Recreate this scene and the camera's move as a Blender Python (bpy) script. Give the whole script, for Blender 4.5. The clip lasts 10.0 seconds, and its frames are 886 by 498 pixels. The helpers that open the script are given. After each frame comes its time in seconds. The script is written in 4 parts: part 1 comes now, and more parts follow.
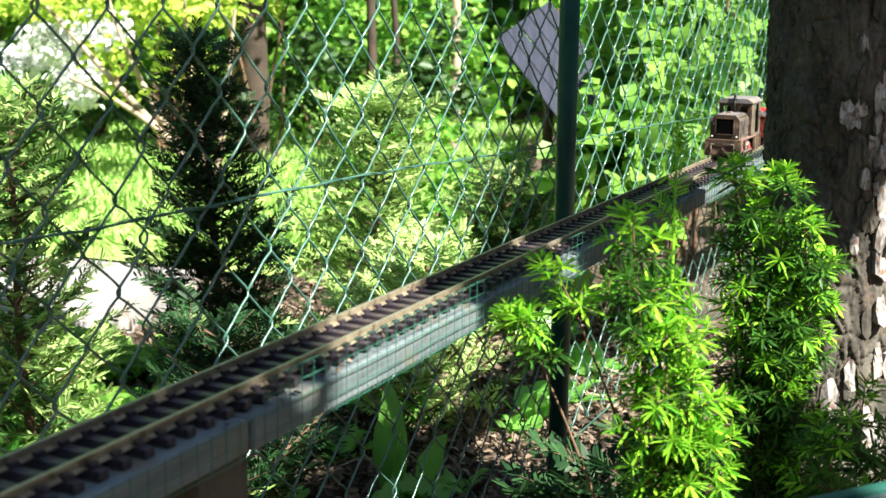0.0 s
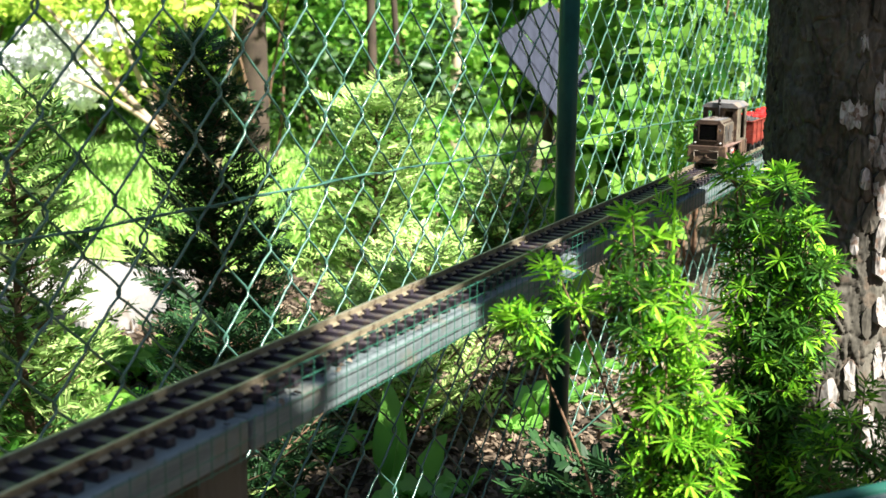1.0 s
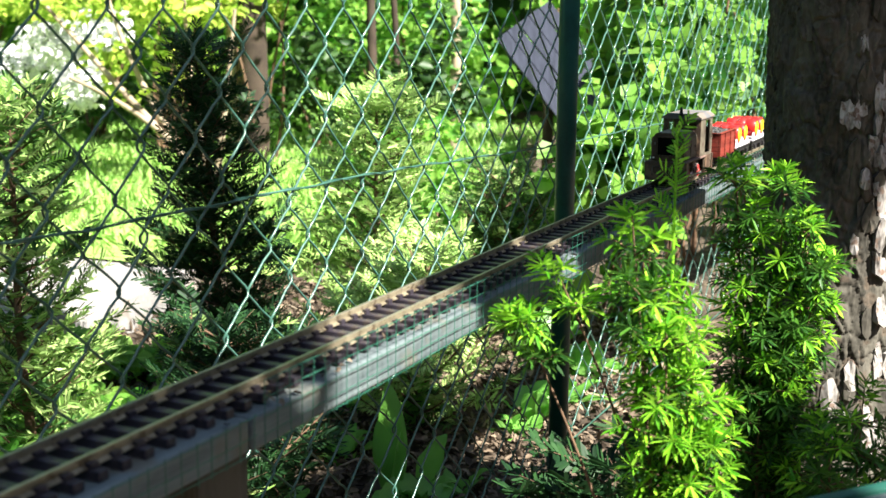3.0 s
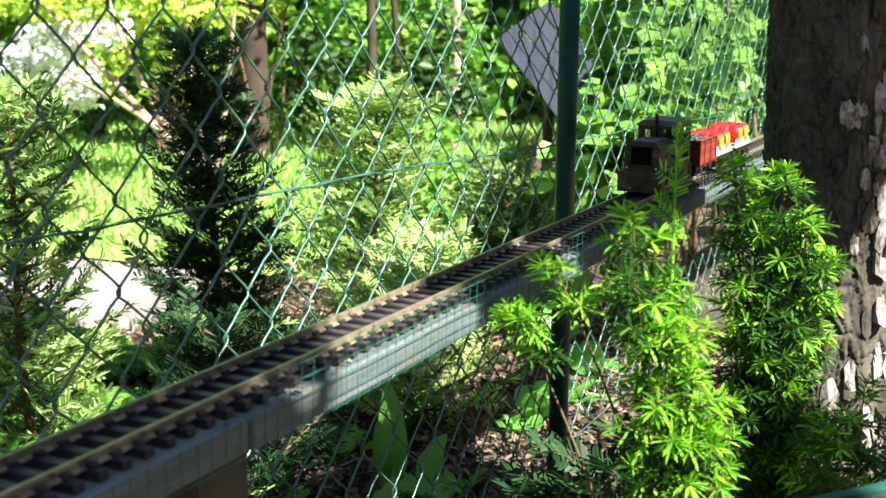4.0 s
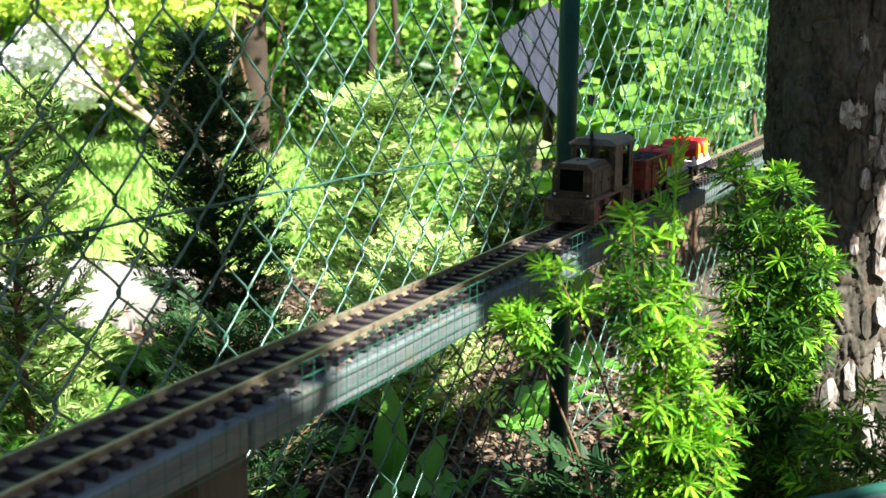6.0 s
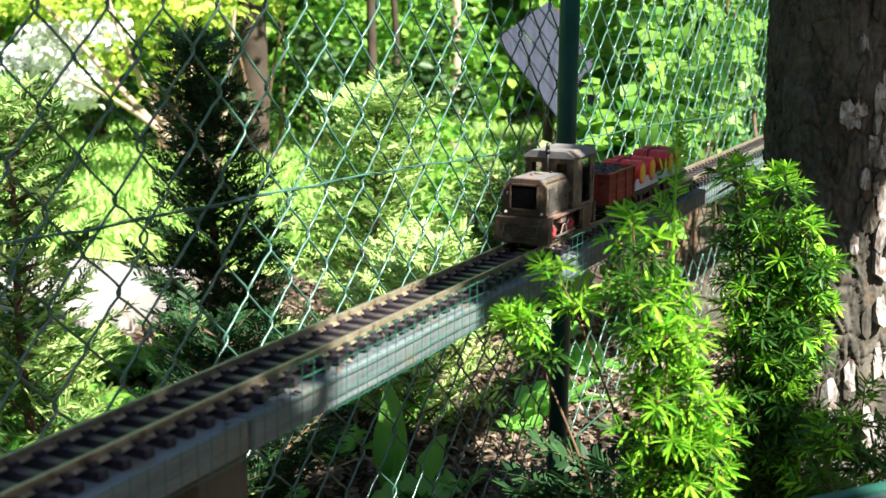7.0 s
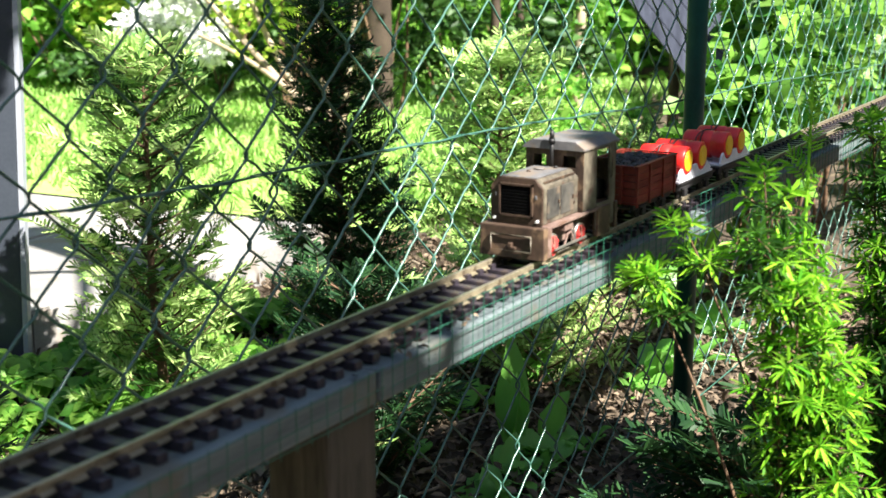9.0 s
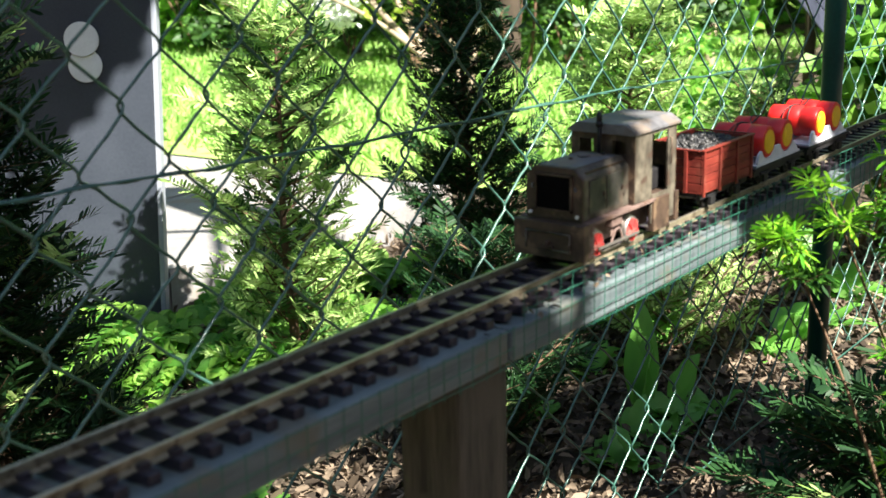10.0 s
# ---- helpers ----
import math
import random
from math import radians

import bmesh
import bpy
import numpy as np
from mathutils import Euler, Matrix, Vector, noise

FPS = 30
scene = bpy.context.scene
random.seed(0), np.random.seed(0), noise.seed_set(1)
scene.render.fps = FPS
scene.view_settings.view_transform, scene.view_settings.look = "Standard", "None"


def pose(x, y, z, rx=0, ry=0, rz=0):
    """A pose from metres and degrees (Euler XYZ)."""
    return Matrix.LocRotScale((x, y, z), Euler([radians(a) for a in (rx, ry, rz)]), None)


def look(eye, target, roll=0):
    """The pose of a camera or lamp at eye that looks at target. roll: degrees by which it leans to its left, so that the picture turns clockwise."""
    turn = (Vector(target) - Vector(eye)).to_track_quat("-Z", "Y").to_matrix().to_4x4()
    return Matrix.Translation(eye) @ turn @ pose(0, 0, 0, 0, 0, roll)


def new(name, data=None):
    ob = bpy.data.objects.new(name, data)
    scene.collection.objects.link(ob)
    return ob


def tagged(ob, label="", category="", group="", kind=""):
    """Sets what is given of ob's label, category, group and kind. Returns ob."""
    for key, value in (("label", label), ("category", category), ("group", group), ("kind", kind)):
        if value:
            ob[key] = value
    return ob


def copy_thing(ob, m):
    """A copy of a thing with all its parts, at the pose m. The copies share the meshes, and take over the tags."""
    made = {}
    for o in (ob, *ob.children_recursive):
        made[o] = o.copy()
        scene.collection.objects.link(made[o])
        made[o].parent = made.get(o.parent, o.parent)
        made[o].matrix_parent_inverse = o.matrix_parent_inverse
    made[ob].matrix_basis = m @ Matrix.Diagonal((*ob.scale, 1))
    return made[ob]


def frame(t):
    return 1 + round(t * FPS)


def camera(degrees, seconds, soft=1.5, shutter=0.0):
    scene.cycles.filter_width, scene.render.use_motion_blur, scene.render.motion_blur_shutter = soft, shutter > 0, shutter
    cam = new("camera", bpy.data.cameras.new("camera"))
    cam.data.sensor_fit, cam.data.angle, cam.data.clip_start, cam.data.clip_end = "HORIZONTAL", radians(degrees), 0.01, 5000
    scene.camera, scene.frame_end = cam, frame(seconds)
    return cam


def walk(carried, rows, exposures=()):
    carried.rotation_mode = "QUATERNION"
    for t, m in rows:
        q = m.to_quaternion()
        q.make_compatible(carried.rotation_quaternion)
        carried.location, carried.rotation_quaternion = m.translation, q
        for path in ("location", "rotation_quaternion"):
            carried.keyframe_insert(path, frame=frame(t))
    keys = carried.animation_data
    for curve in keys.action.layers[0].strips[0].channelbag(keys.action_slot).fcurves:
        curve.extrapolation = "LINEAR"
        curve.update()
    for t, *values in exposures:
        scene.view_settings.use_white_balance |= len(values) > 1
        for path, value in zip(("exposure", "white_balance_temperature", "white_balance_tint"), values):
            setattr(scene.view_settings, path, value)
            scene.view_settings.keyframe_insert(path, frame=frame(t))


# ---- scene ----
# ---- camera ----
cam = camera(38.4, 10.0, soft=1.5)
ZR = 0.65                       # height of the rail heads above the ground
PATH = [
    (0.0, 0.0032, -0.5999, 0.3083, -64.281, -11.146, 0.580),
    (7.40, 0.0032, -0.5999, 0.3083, -64.281, -11.150, 0.580),
    (7.5, 0.0033, -0.5998, 0.3082, -64.250, -11.187, 0.563),
    (8.0, 0.0026, -0.5991, 0.3082, -63.101, -11.268, 0.403),
    (8.5, 0.0011, -0.5972, 0.3080, -60.677, -11.451, 0.227),
    (9.0, 0.0020, -0.5949, 0.3063, -58.709, -13.111, -0.151),
    (9.5, 0.0011, -0.5926, 0.3054, -55.863, -14.013, -0.640),
    (10.0, 0.0, -0.5904, 0.3047, -52.844, -14.779, -1.303),
]


def cam_pose(x, y, z, yaw, pitch, roll):
    a, b = radians(yaw), radians(pitch)
    ahead = Vector((-math.sin(a) * math.cos(b), math.cos(a) * math.cos(b), math.sin(b)))
    eye = Vector((x, y, z + ZR))
    return look(eye, eye + ahead, roll)


walk(cam, [(t, cam_pose(*row)) for t, *row in PATH])
cam.data.dof.use_dof = True
cam.data.dof.focus_distance = 1.95
cam.data.dof.aperture_fstop = 10.0

# ---- light ----
SUN = Vector((-0.23, -1.0, 1.12)).normalized()   # towards the sun
world = bpy.data.worlds.new("world")
scene.world = world
world.use_nodes = True
wn = world.node_tree
sky = wn.nodes.new("ShaderNodeTexSky")
sky.sky_type, sky.sun_disc = "NISHITA", False
sky.sun_elevation = math.asin(SUN.z)
sky.sun_rotation = math.atan2(SUN.x, SUN.y)
wn.links.new(sky.outputs[0], wn.nodes["Background"].inputs[0])
wn.nodes["Background"].inputs[1].default_value = 0.05
sun = new("sun", bpy.data.lights.new("sun", "SUN"))
sun.data.energy, sun.data.angle, sun.data.color = 5.0, radians(0.5), (1.0, 0.95, 0.86)
sun.matrix_world = look((0, 0, 6), Vector((0, 0, 6)) - SUN)
scene.view_settings.exposure = 2.1


# ---- materials ----
def mat(name, c1, c2, rough=0.7, metal=0.0, scale=30.0, bump=0.2, fine=200.0, spec=0.4, stretch=(1, 1, 1), mid=(0.35, 0.65), c3=None):
    """Two-colour noise at two scales, with relief; c3: patches of wear."""
    m = bpy.data.materials.new(name)
    m.use_nodes = True
    n, l = m.node_tree.nodes, m.node_tree.links
    p = n["Principled BSDF"]
    co, mp = n.new("ShaderNodeTexCoord"), n.new("ShaderNodeMapping")
    mp.inputs["Scale"].default_value = stretch
    l.new(co.outputs["Object"], mp.inputs[0])
    a, b = n.new("ShaderNodeTexNoise"), n.new("ShaderNodeTexNoise")
    a.inputs["Scale"].default_value, b.inputs["Scale"].default_value = scale, fine
    a.inputs["Detail"].default_value, b.inputs["Detail"].default_value = 6, 4
    l.new(mp.outputs[0], a.inputs[0]), l.new(mp.outputs[0], b.inputs[0])
    mix = n.new("ShaderNodeMath")
    mix.operation = "MULTIPLY_ADD"
    mix.inputs[1].default_value = 0.35
    l.new(b.outputs[0], mix.inputs[0])
    sc = n.new("ShaderNodeMath")
    sc.operation = "MULTIPLY"
    sc.inputs[1].default_value = 0.65
    l.new(a.outputs[0], sc.inputs[0]), l.new(sc.outputs[0], mix.inputs[2])
    r = n.new("ShaderNodeValToRGB")
    r.color_ramp.elements[0].position, r.color_ramp.elements[1].position = mid
    r.color_ramp.elements[0].color, r.color_ramp.elements[1].color = (*c1, 1), (*c2, 1)
    l.new(mix.outputs[0], r.inputs[0])
    col = r.outputs[0]
    if c3:
        w = n.new("ShaderNodeTexNoise")
        w.inputs["Scale"].default_value, w.inputs["Detail"].default_value = scale * 1.7, 8
        l.new(co.outputs["Object"], w.inputs[0])
        wr = n.new("ShaderNodeValToRGB")
        wr.color_ramp.elements[0].position, wr.color_ramp.elements[1].position = 0.55, 0.63
        l.new(w.outputs[0], wr.inputs[0])
        mx = n.new("ShaderNodeMix")
        mx.data_type = "RGBA"
        l.new(wr.outputs[0], mx.inputs[0]), l.new(col, mx.inputs[6])
        mx.inputs[7].default_value = (*c3, 1)
        col = mx.outputs[2]
    l.new(col, p.inputs["Base Color"])
    p.inputs["Roughness"].default_value, p.inputs["Metallic"].default_value = rough, metal
    p.inputs["Specular IOR Level"].default_value = spec
    if bump:
        bp = n.new("ShaderNodeBump")
        bp.inputs["Strength"].default_value, bp.inputs["Distance"].default_value = bump, 0.002
        l.new(mix.outputs[0], bp.inputs["Height"]), l.new(bp.outputs[0], p.inputs["Normal"])
    return m


def leaf_mat(name, dark, light, glow=0.35, rough=0.45, spec=0.5):
    """Leaf colour that varies from leaf to leaf, with light passing through the blade."""
    m = bpy.data.materials.new(name)
    m.use_nodes = True
    n, l = m.node_tree.nodes, m.node_tree.links
    p, out = n["Principled BSDF"], n["Material Output"]
    g, r = n.new("ShaderNodeNewGeometry"), n.new("ShaderNodeValToRGB")
    r.color_ramp.elements[0].color, r.color_ramp.elements[1].color = (*dark, 1), (*light, 1)
    r.color_ramp.elements[0].position, r.color_ramp.elements[1].position = 0.1, 0.95
    l.new(g.outputs["Random Per Island"], r.inputs[0])
    no = n.new("ShaderNodeTexNoise")
    no.inputs["Scale"].default_value = 90
    hs = n.new("ShaderNodeHueSaturation")
    mr = n.new("ShaderNodeMapRange")
    mr.inputs[3].default_value, mr.inputs[4].default_value = 0.75, 1.25
    l.new(no.outputs[0], mr.inputs[0]), l.new(mr.outputs[0], hs.inputs["Value"]), l.new(r.outputs[0], hs.inputs["Color"])
    l.new(hs.outputs[0], p.inputs["Base Color"])
    p.inputs["Roughness"].default_value, p.inputs["Specular IOR Level"].default_value = rough, spec
    t, mx = n.new("ShaderNodeBsdfTranslucent"), n.new("ShaderNodeMixShader")
    gm = n.new("ShaderNodeGamma")
    gm.inputs[1].default_value = 0.8
    l.new(hs.outputs[0], gm.inputs[0]), l.new(gm.outputs[0], t.inputs[0])
    mx.inputs[0].default_value = glow
    l.new(p.outputs[0], mx.inputs[1]), l.new(t.outputs[0], mx.inputs[2]), l.new(mx.outputs[0], out.inputs[0])
    return m


M_SOIL = mat("soil_mulch", (0.022, 0.016, 0.011), (0.10, 0.074, 0.052), 0.95, scale=9, bump=0.8, fine=70, c3=(0.14, 0.105, 0.07))
M_CHIP = leaf_mat("bark_chips_dry_leaves", (0.03, 0.022, 0.015), (0.25, 0.19, 0.135), 0.08, 0.8, 0.2)
M_LAWN = mat("lawn_turf", (0.22, 0.36, 0.08), (0.36, 0.50, 0.14), 0.9, scale=4, bump=0.6, fine=60)
M_GRASS = leaf_mat("grass_blades", (0.20, 0.40, 0.08), (0.42, 0.64, 0.18), 0.4)
M_CONCRETE = mat("weathered_concrete", (0.19, 0.185, 0.18), (0.31, 0.30, 0.29), 0.9, scale=6, bump=0.3, fine=120, c3=(0.24, 0.21, 0.18))
M_BRASS = mat("tarnished_brass_rail", (0.21, 0.18, 0.12), (0.39, 0.34, 0.24), 0.42, 0.5, scale=60, bump=0.15, fine=400, c3=(0.15, 0.115, 0.075))
M_RAILTOP = mat("worn_rail_head", (0.42, 0.38, 0.30), (0.6, 0.55, 0.45), 0.35, 0.8, scale=80, bump=0.1, fine=500)
M_SLEEPER = mat("brown_plastic_sleeper", (0.024, 0.020, 0.027), (0.056, 0.047, 0.058), 0.3, scale=50, bump=0.3, fine=300, c3=(0.07, 0.055, 0.05))
M_PLANK = mat("grey_weathered_wood", (0.060, 0.080, 0.086), (0.145, 0.178, 0.182), 0.6, scale=10, bump=0.6, fine=60, stretch=(0.6, 8, 8), c3=(0.12, 0.12, 0.10))
M_POSTWOOD = mat("brown_post_wood", (0.026, 0.023, 0.017), (0.09, 0.078, 0.058), 0.85, scale=9, bump=0.7, fine=60, stretch=(8, 8, 0.6), c3=(0.07, 0.06, 0.045))
M_GREEN = mat("dark_green_powder_coat", (0.004, 0.050, 0.044), (0.008, 0.082, 0.070), 0.4, scale=20, bump=0.05, fine=200)
M_WIRE = mat("green_plastic_coated_wire", (0.022, 0.075, 0.056), (0.065, 0.155, 0.122), 0.28, scale=15, bump=0.05, fine=200, spec=0.6)
M_NET = mat("green_coated_netting", (0.012, 0.075, 0.048), (0.03, 0.14, 0.092), 0.45, scale=15, bump=0.0)
M_BARK = mat("flaky_bark", (0.021, 0.019, 0.014), (0.120, 0.110, 0.088), 0.92, scale=26, bump=1.0, fine=170, stretch=(1, 1, 0.45), c3=(0.085, 0.066, 0.048))
# light bark grey that carries the sun on the trunk's right side
M_BARKSUN = mat("bark_plate", (0.06, 0.052, 0.045), (0.44, 0.415, 0.39), 0.9, scale=45, bump=1.0, fine=220, stretch=(1, 1, 0.4), c3=(0.15, 0.105, 0.08))
M_TWIG = mat("reddish_twig", (0.06, 0.036, 0.02), (0.16, 0.095, 0.055), 0.85, scale=40, bump=0.4)
M_BRANCH = mat("pale_branch_bark", (0.20, 0.15, 0.10), (0.42, 0.34, 0.25), 0.85, scale=12, bump=0.5)
M_DARKBARK = mat("dark_trunk_bark", (0.02, 0.014, 0.01), (0.07, 0.05, 0.035), 0.95, scale=8, bump=0.8)
M_YEW = leaf_mat("yew_needles", (0.014, 0.050, 0.014), (0.085, 0.20, 0.042), 0.2, 0.5, 0.25)
# yew green darkened: the shade these shrubs stand in is part of the colour
M_YEWDARK = leaf_mat("yew_shade_needles", (0.007, 0.028, 0.010), (0.026, 0.075, 0.022), 0.15, 0.5, 0.22)
M_YEWNEW = leaf_mat("yew_young_needles", (0.22, 0.40, 0.09), (0.54, 0.72, 0.26), 0.28, 0.5, 0.3)
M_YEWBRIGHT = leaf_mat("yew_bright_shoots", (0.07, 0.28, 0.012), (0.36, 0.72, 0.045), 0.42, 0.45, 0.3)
M_YEWFRONT = leaf_mat("yew_front_needles", (0.014, 0.060, 0.010), (0.07, 0.20, 0.022), 0.3, 0.45, 0.3)
M_DOCK = leaf_mat("broad_green_leaves", (0.09, 0.29, 0.045), (0.22, 0.53, 0.085), 0.45, 0.4)
M_IVY = leaf_mat("ivy_leaves", (0.018, 0.10, 0.012), (0.27, 0.53, 0.08), 0.4, 0.45, 0.35)
M_SHRUB = leaf_mat("shrub_leaves", (0.07, 0.24, 0.03), (0.33, 0.59, 0.10), 0.5, 0.5, 0.3)
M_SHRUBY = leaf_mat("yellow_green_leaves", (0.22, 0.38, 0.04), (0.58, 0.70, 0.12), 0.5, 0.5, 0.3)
# darkened leaf green: shade among far shrubs and inside the hedge, as colour
M_SHRUBD = leaf_mat("painted_shade_leaves", (0.015, 0.05, 0.012), (0.06, 0.14, 0.03), 0.3, 0.5)
M_BLOOM = leaf_mat("white_blossom", (0.6, 0.62, 0.64), (0.82, 0.82, 0.82), 0.3, 0.6)
M_SHADECROWN = leaf_mat("shade_crown_leaves", (0.03, 0.09, 0.02), (0.09, 0.20, 0.04), 0.3, 0.45)
M_PANEL = mat("dark_grey_panel_paint", (0.026, 0.033, 0.046), (0.046, 0.055, 0.072), 0.55, scale=5, bump=0.1, fine=150)
M_PANELEDGE = mat("grey_edge_trim", (0.24, 0.26, 0.31), (0.32, 0.34, 0.39), 0.5, scale=8, bump=0.05)
M_WHITE = mat("white_disc_plastic", (0.62, 0.64, 0.66), (0.74, 0.76, 0.78), 0.5, scale=20, bump=0.05)
M_SLATE = mat("blue_grey_boards", (0.014, 0.018, 0.032), (0.046, 0.053, 0.082), 0.9, scale=7, bump=0.4, fine=50, stretch=(1, 6, 1))
M_LOCO = mat("weathered_olive_grey_paint", (0.040, 0.034, 0.027), (0.170, 0.147, 0.110), 0.5, scale=34, bump=0.2, fine=190, c3=(0.070, 0.046, 0.034))
M_LOCOPANEL = mat("slate_grey_door_paint", (0.028, 0.027, 0.027), (0.095, 0.088, 0.078), 0.45, scale=25, bump=0.15, fine=160, c3=(0.13, 0.10, 0.075))
M_LOCOFRONT = mat("rusty_brown_paint", (0.032, 0.021, 0.016), (0.095, 0.060, 0.042), 0.5, scale=30, bump=0.2, fine=180, c3=(0.16, 0.105, 0.066))
M_RUST = mat("rusty_brown_frame", (0.10, 0.062, 0.052), (0.22, 0.150, 0.125), 0.75, scale=40, bump=0.25, fine=250, c3=(0.12, 0.07, 0.05))
M_ROOF = mat("dusty_roof_paint", (0.085, 0.085, 0.09), (0.185, 0.18, 0.185), 0.6, scale=18, bump=0.15, fine=150, c3=(0.16, 0.13, 0.105))
M_BLACK = mat("black_plastic", (0.008, 0.008, 0.009), (0.022, 0.021, 0.022), 0.5, scale=40, bump=0.1)
M_REDWHEEL = mat("red_wheel_paint", (0.36, 0.03, 0.028), (0.55, 0.06, 0.055), 0.5, scale=60, bump=0.1, c3=(0.28, 0.11, 0.09))
M_STEEL = mat("dull_steel", (0.30, 0.27, 0.25), (0.50, 0.46, 0.43), 0.4, 0.8, scale=60, bump=0.1)
M_REDWOOD = mat("dark_red_wagon_boards", (0.11, 0.015, 0.010), (0.23, 0.034, 0.022), 0.55, scale=25, bump=0.25, fine=180, stretch=(0.5, 4, 4), c3=(0.20, 0.045, 0.03))
M_COAL = leaf_mat("coal_lumps", (0.012, 0.012, 0.013), (0.05, 0.048, 0.046), 0.0, 0.5, 0.5)
M_BARREL = mat("red_barrel_plastic", (0.50, 0.010, 0.010), (0.66, 0.022, 0.018), 0.35, scale=20, bump=0.05, spec=0.5)
M_YELLOW = mat("yellow_barrel_lid", (0.72, 0.42, 0.015), (0.85, 0.52, 0.03), 0.45, scale=30, bump=0.05)
M_CRADLE = mat("pale_grey_cradle", (0.48, 0.48, 0.52), (0.62, 0.62, 0.66), 0.6, scale=25, bump=0.1)
M_VOID = mat("recess_shade_black", (0.003, 0.003, 0.003), (0.006, 0.006, 0.006), 0.95, scale=40, bump=0.0, spec=0.05)
M_LAMP = mat("clear_lamp_lens", (0.7, 0.7, 0.68), (0.85, 0.85, 0.82), 0.15, scale=50, bump=0.0)
M_TEALPLANK = mat("teal_painted_edge", (0.006, 0.06, 0.045), (0.015, 0.11, 0.08), 0.6, scale=20, bump=0.2)


# ---- mesh helpers ----
def data(name, verts, faces, material, smooth=False):
    me = bpy.data.meshes.new(name)
    verts = np.asarray(verts, dtype=np.float32)
    faces = np.asarray(faces, dtype=np.int32)
    k = faces.shape[1]
    me.vertices.add(len(verts))
    me.vertices.foreach_set("co", verts.ravel())
    me.loops.add(faces.size)
    me.loops.foreach_set("vertex_index", faces.ravel())
    me.polygons.add(len(faces))
    me.polygons.foreach_set("loop_start", np.arange(0, faces.size, k, dtype=np.int32))
    if smooth:
        me.polygons.foreach_set("use_smooth", np.ones(len(faces), dtype=bool))
    me.materials.append(material)
    me.update(calc_edges=True)
    me.validate()
    return me


def part(name, bm, material, parent=None, label=""):
    me = bpy.data.meshes.new(name)
    bm.to_mesh(me)
    bm.free()
    me.materials.append(material)
    ob = new(name, me)
    ob.parent = parent
    if label:
        ob["label"] = label
    return ob


def child(name, me, parent, m=None, label=""):
    ob = new(name, me)
    ob.parent = parent
    if m is not None:
        ob.matrix_basis = m
    if label:
        ob["label"] = label
    return ob


def box(x0, x1, y0, y1, z0, z1, bev=0.0, bm=None, turn=None):
    own = bmesh.new()
    bmesh.ops.create_cube(own, size=1)
    for v in own.verts:
        v.co = Vector(((x0 + x1) / 2 + v.co.x * (x1 - x0), (y0 + y1) / 2 + v.co.y * (y1 - y0), (z0 + z1) / 2 + v.co.z * (z1 - z0)))
    if bev:
        bmesh.ops.bevel(own, geom=own.edges[:], offset=bev, segments=2, affect="EDGES", profile=0.6)
    if turn is not None:
        own.transform(turn)
    if bm is None:
        return own
    me = bpy.data.meshes.new("tmp")
    own.to_mesh(me)
    own.free()
    bm.from_mesh(me)
    bpy.data.meshes.remove(me)
    return bm


def join(*bms):
    base = bms[0]
    for b in bms[1:]:
        me = bpy.data.meshes.new("tmp")
        b.to_mesh(me)
        b.free()
        base.from_mesh(me)
        bpy.data.meshes.remove(me)
    return base


def cyl(r0, r1, h, m, seg=16, bev=0.0):
    """A cylinder or cone from z=0 to h, then set by m."""
    bm = bmesh.new()
    bmesh.ops.create_cone(bm, cap_ends=True, segments=seg, radius1=r0, radius2=r1, depth=h)
    bm.transform(Matrix.Translation((0, 0, h / 2)))
    if bev:
        rim = [e for e in bm.edges if abs(e.verts[0].co.z - e.verts[1].co.z) < 1e-6]
        bmesh.ops.bevel(bm, geom=rim, offset=bev, segments=2, affect="EDGES")
    bm.transform(m)
    for f in bm.faces:
        f.smooth = len(f.verts) == 4
    return bm


def prism(outline, length, axis="x", bev=0.0):
    """An outline in the plane across the axis, drawn out by length."""
    bm = bmesh.new()
    pts = [(0, a, b) if axis == "x" else (a, 0, b) for a, b in outline]
    vs = [bm.verts.new(p) for p in pts]
    f = bm.faces.new(vs)
    ex = bmesh.ops.extrude_face_region(bm, geom=[f])
    step = Vector((length, 0, 0)) if axis == "x" else Vector((0, length, 0))
    for g in ex["geom"]:
        if isinstance(g, bmesh.types.BMVert):
            g.co += step
    bmesh.ops.recalc_face_normals(bm, faces=bm.faces[:])
    if bev:
        bmesh.ops.bevel(bm, geom=bm.edges[:], offset=bev, segments=2, affect="EDGES")
    return bm


def tube(points, radii, sides=6):
    """Vertices and faces of a tube along points."""
    pts = np.asarray(points, float)
    n = len(pts)
    radii = np.full(n, radii) if np.isscalar(radii) else np.asarray(radii, float)
    tan = np.gradient(pts, axis=0)
    tan /= np.linalg.norm(tan, axis=1)[:, None] + 1e-12
    ref = np.array([0.0, 1.0, 0.0]) if abs(tan[0][1]) < 0.8 else np.array([1.0, 0, 0])
    u = np.cross(tan, ref)
    u /= np.linalg.norm(u, axis=1)[:, None] + 1e-12
    w = np.cross(tan, u)
    a = np.arange(sides) * 2 * np.pi / sides
    ring = u[:, None, :] * np.cos(a)[None, :, None] + w[:, None, :] * np.sin(a)[None, :, None]
    V = (pts[:, None, :] + ring * radii[:, None, None]).reshape(-1, 3)
    F = []
    for i in range(n - 1):
        for j in range(sides):
            k = (j + 1) % sides
            F.append((i * sides + j, i * sides + k, (i + 1) * sides + k, (i + 1) * sides + j))
    return V, np.array(F)


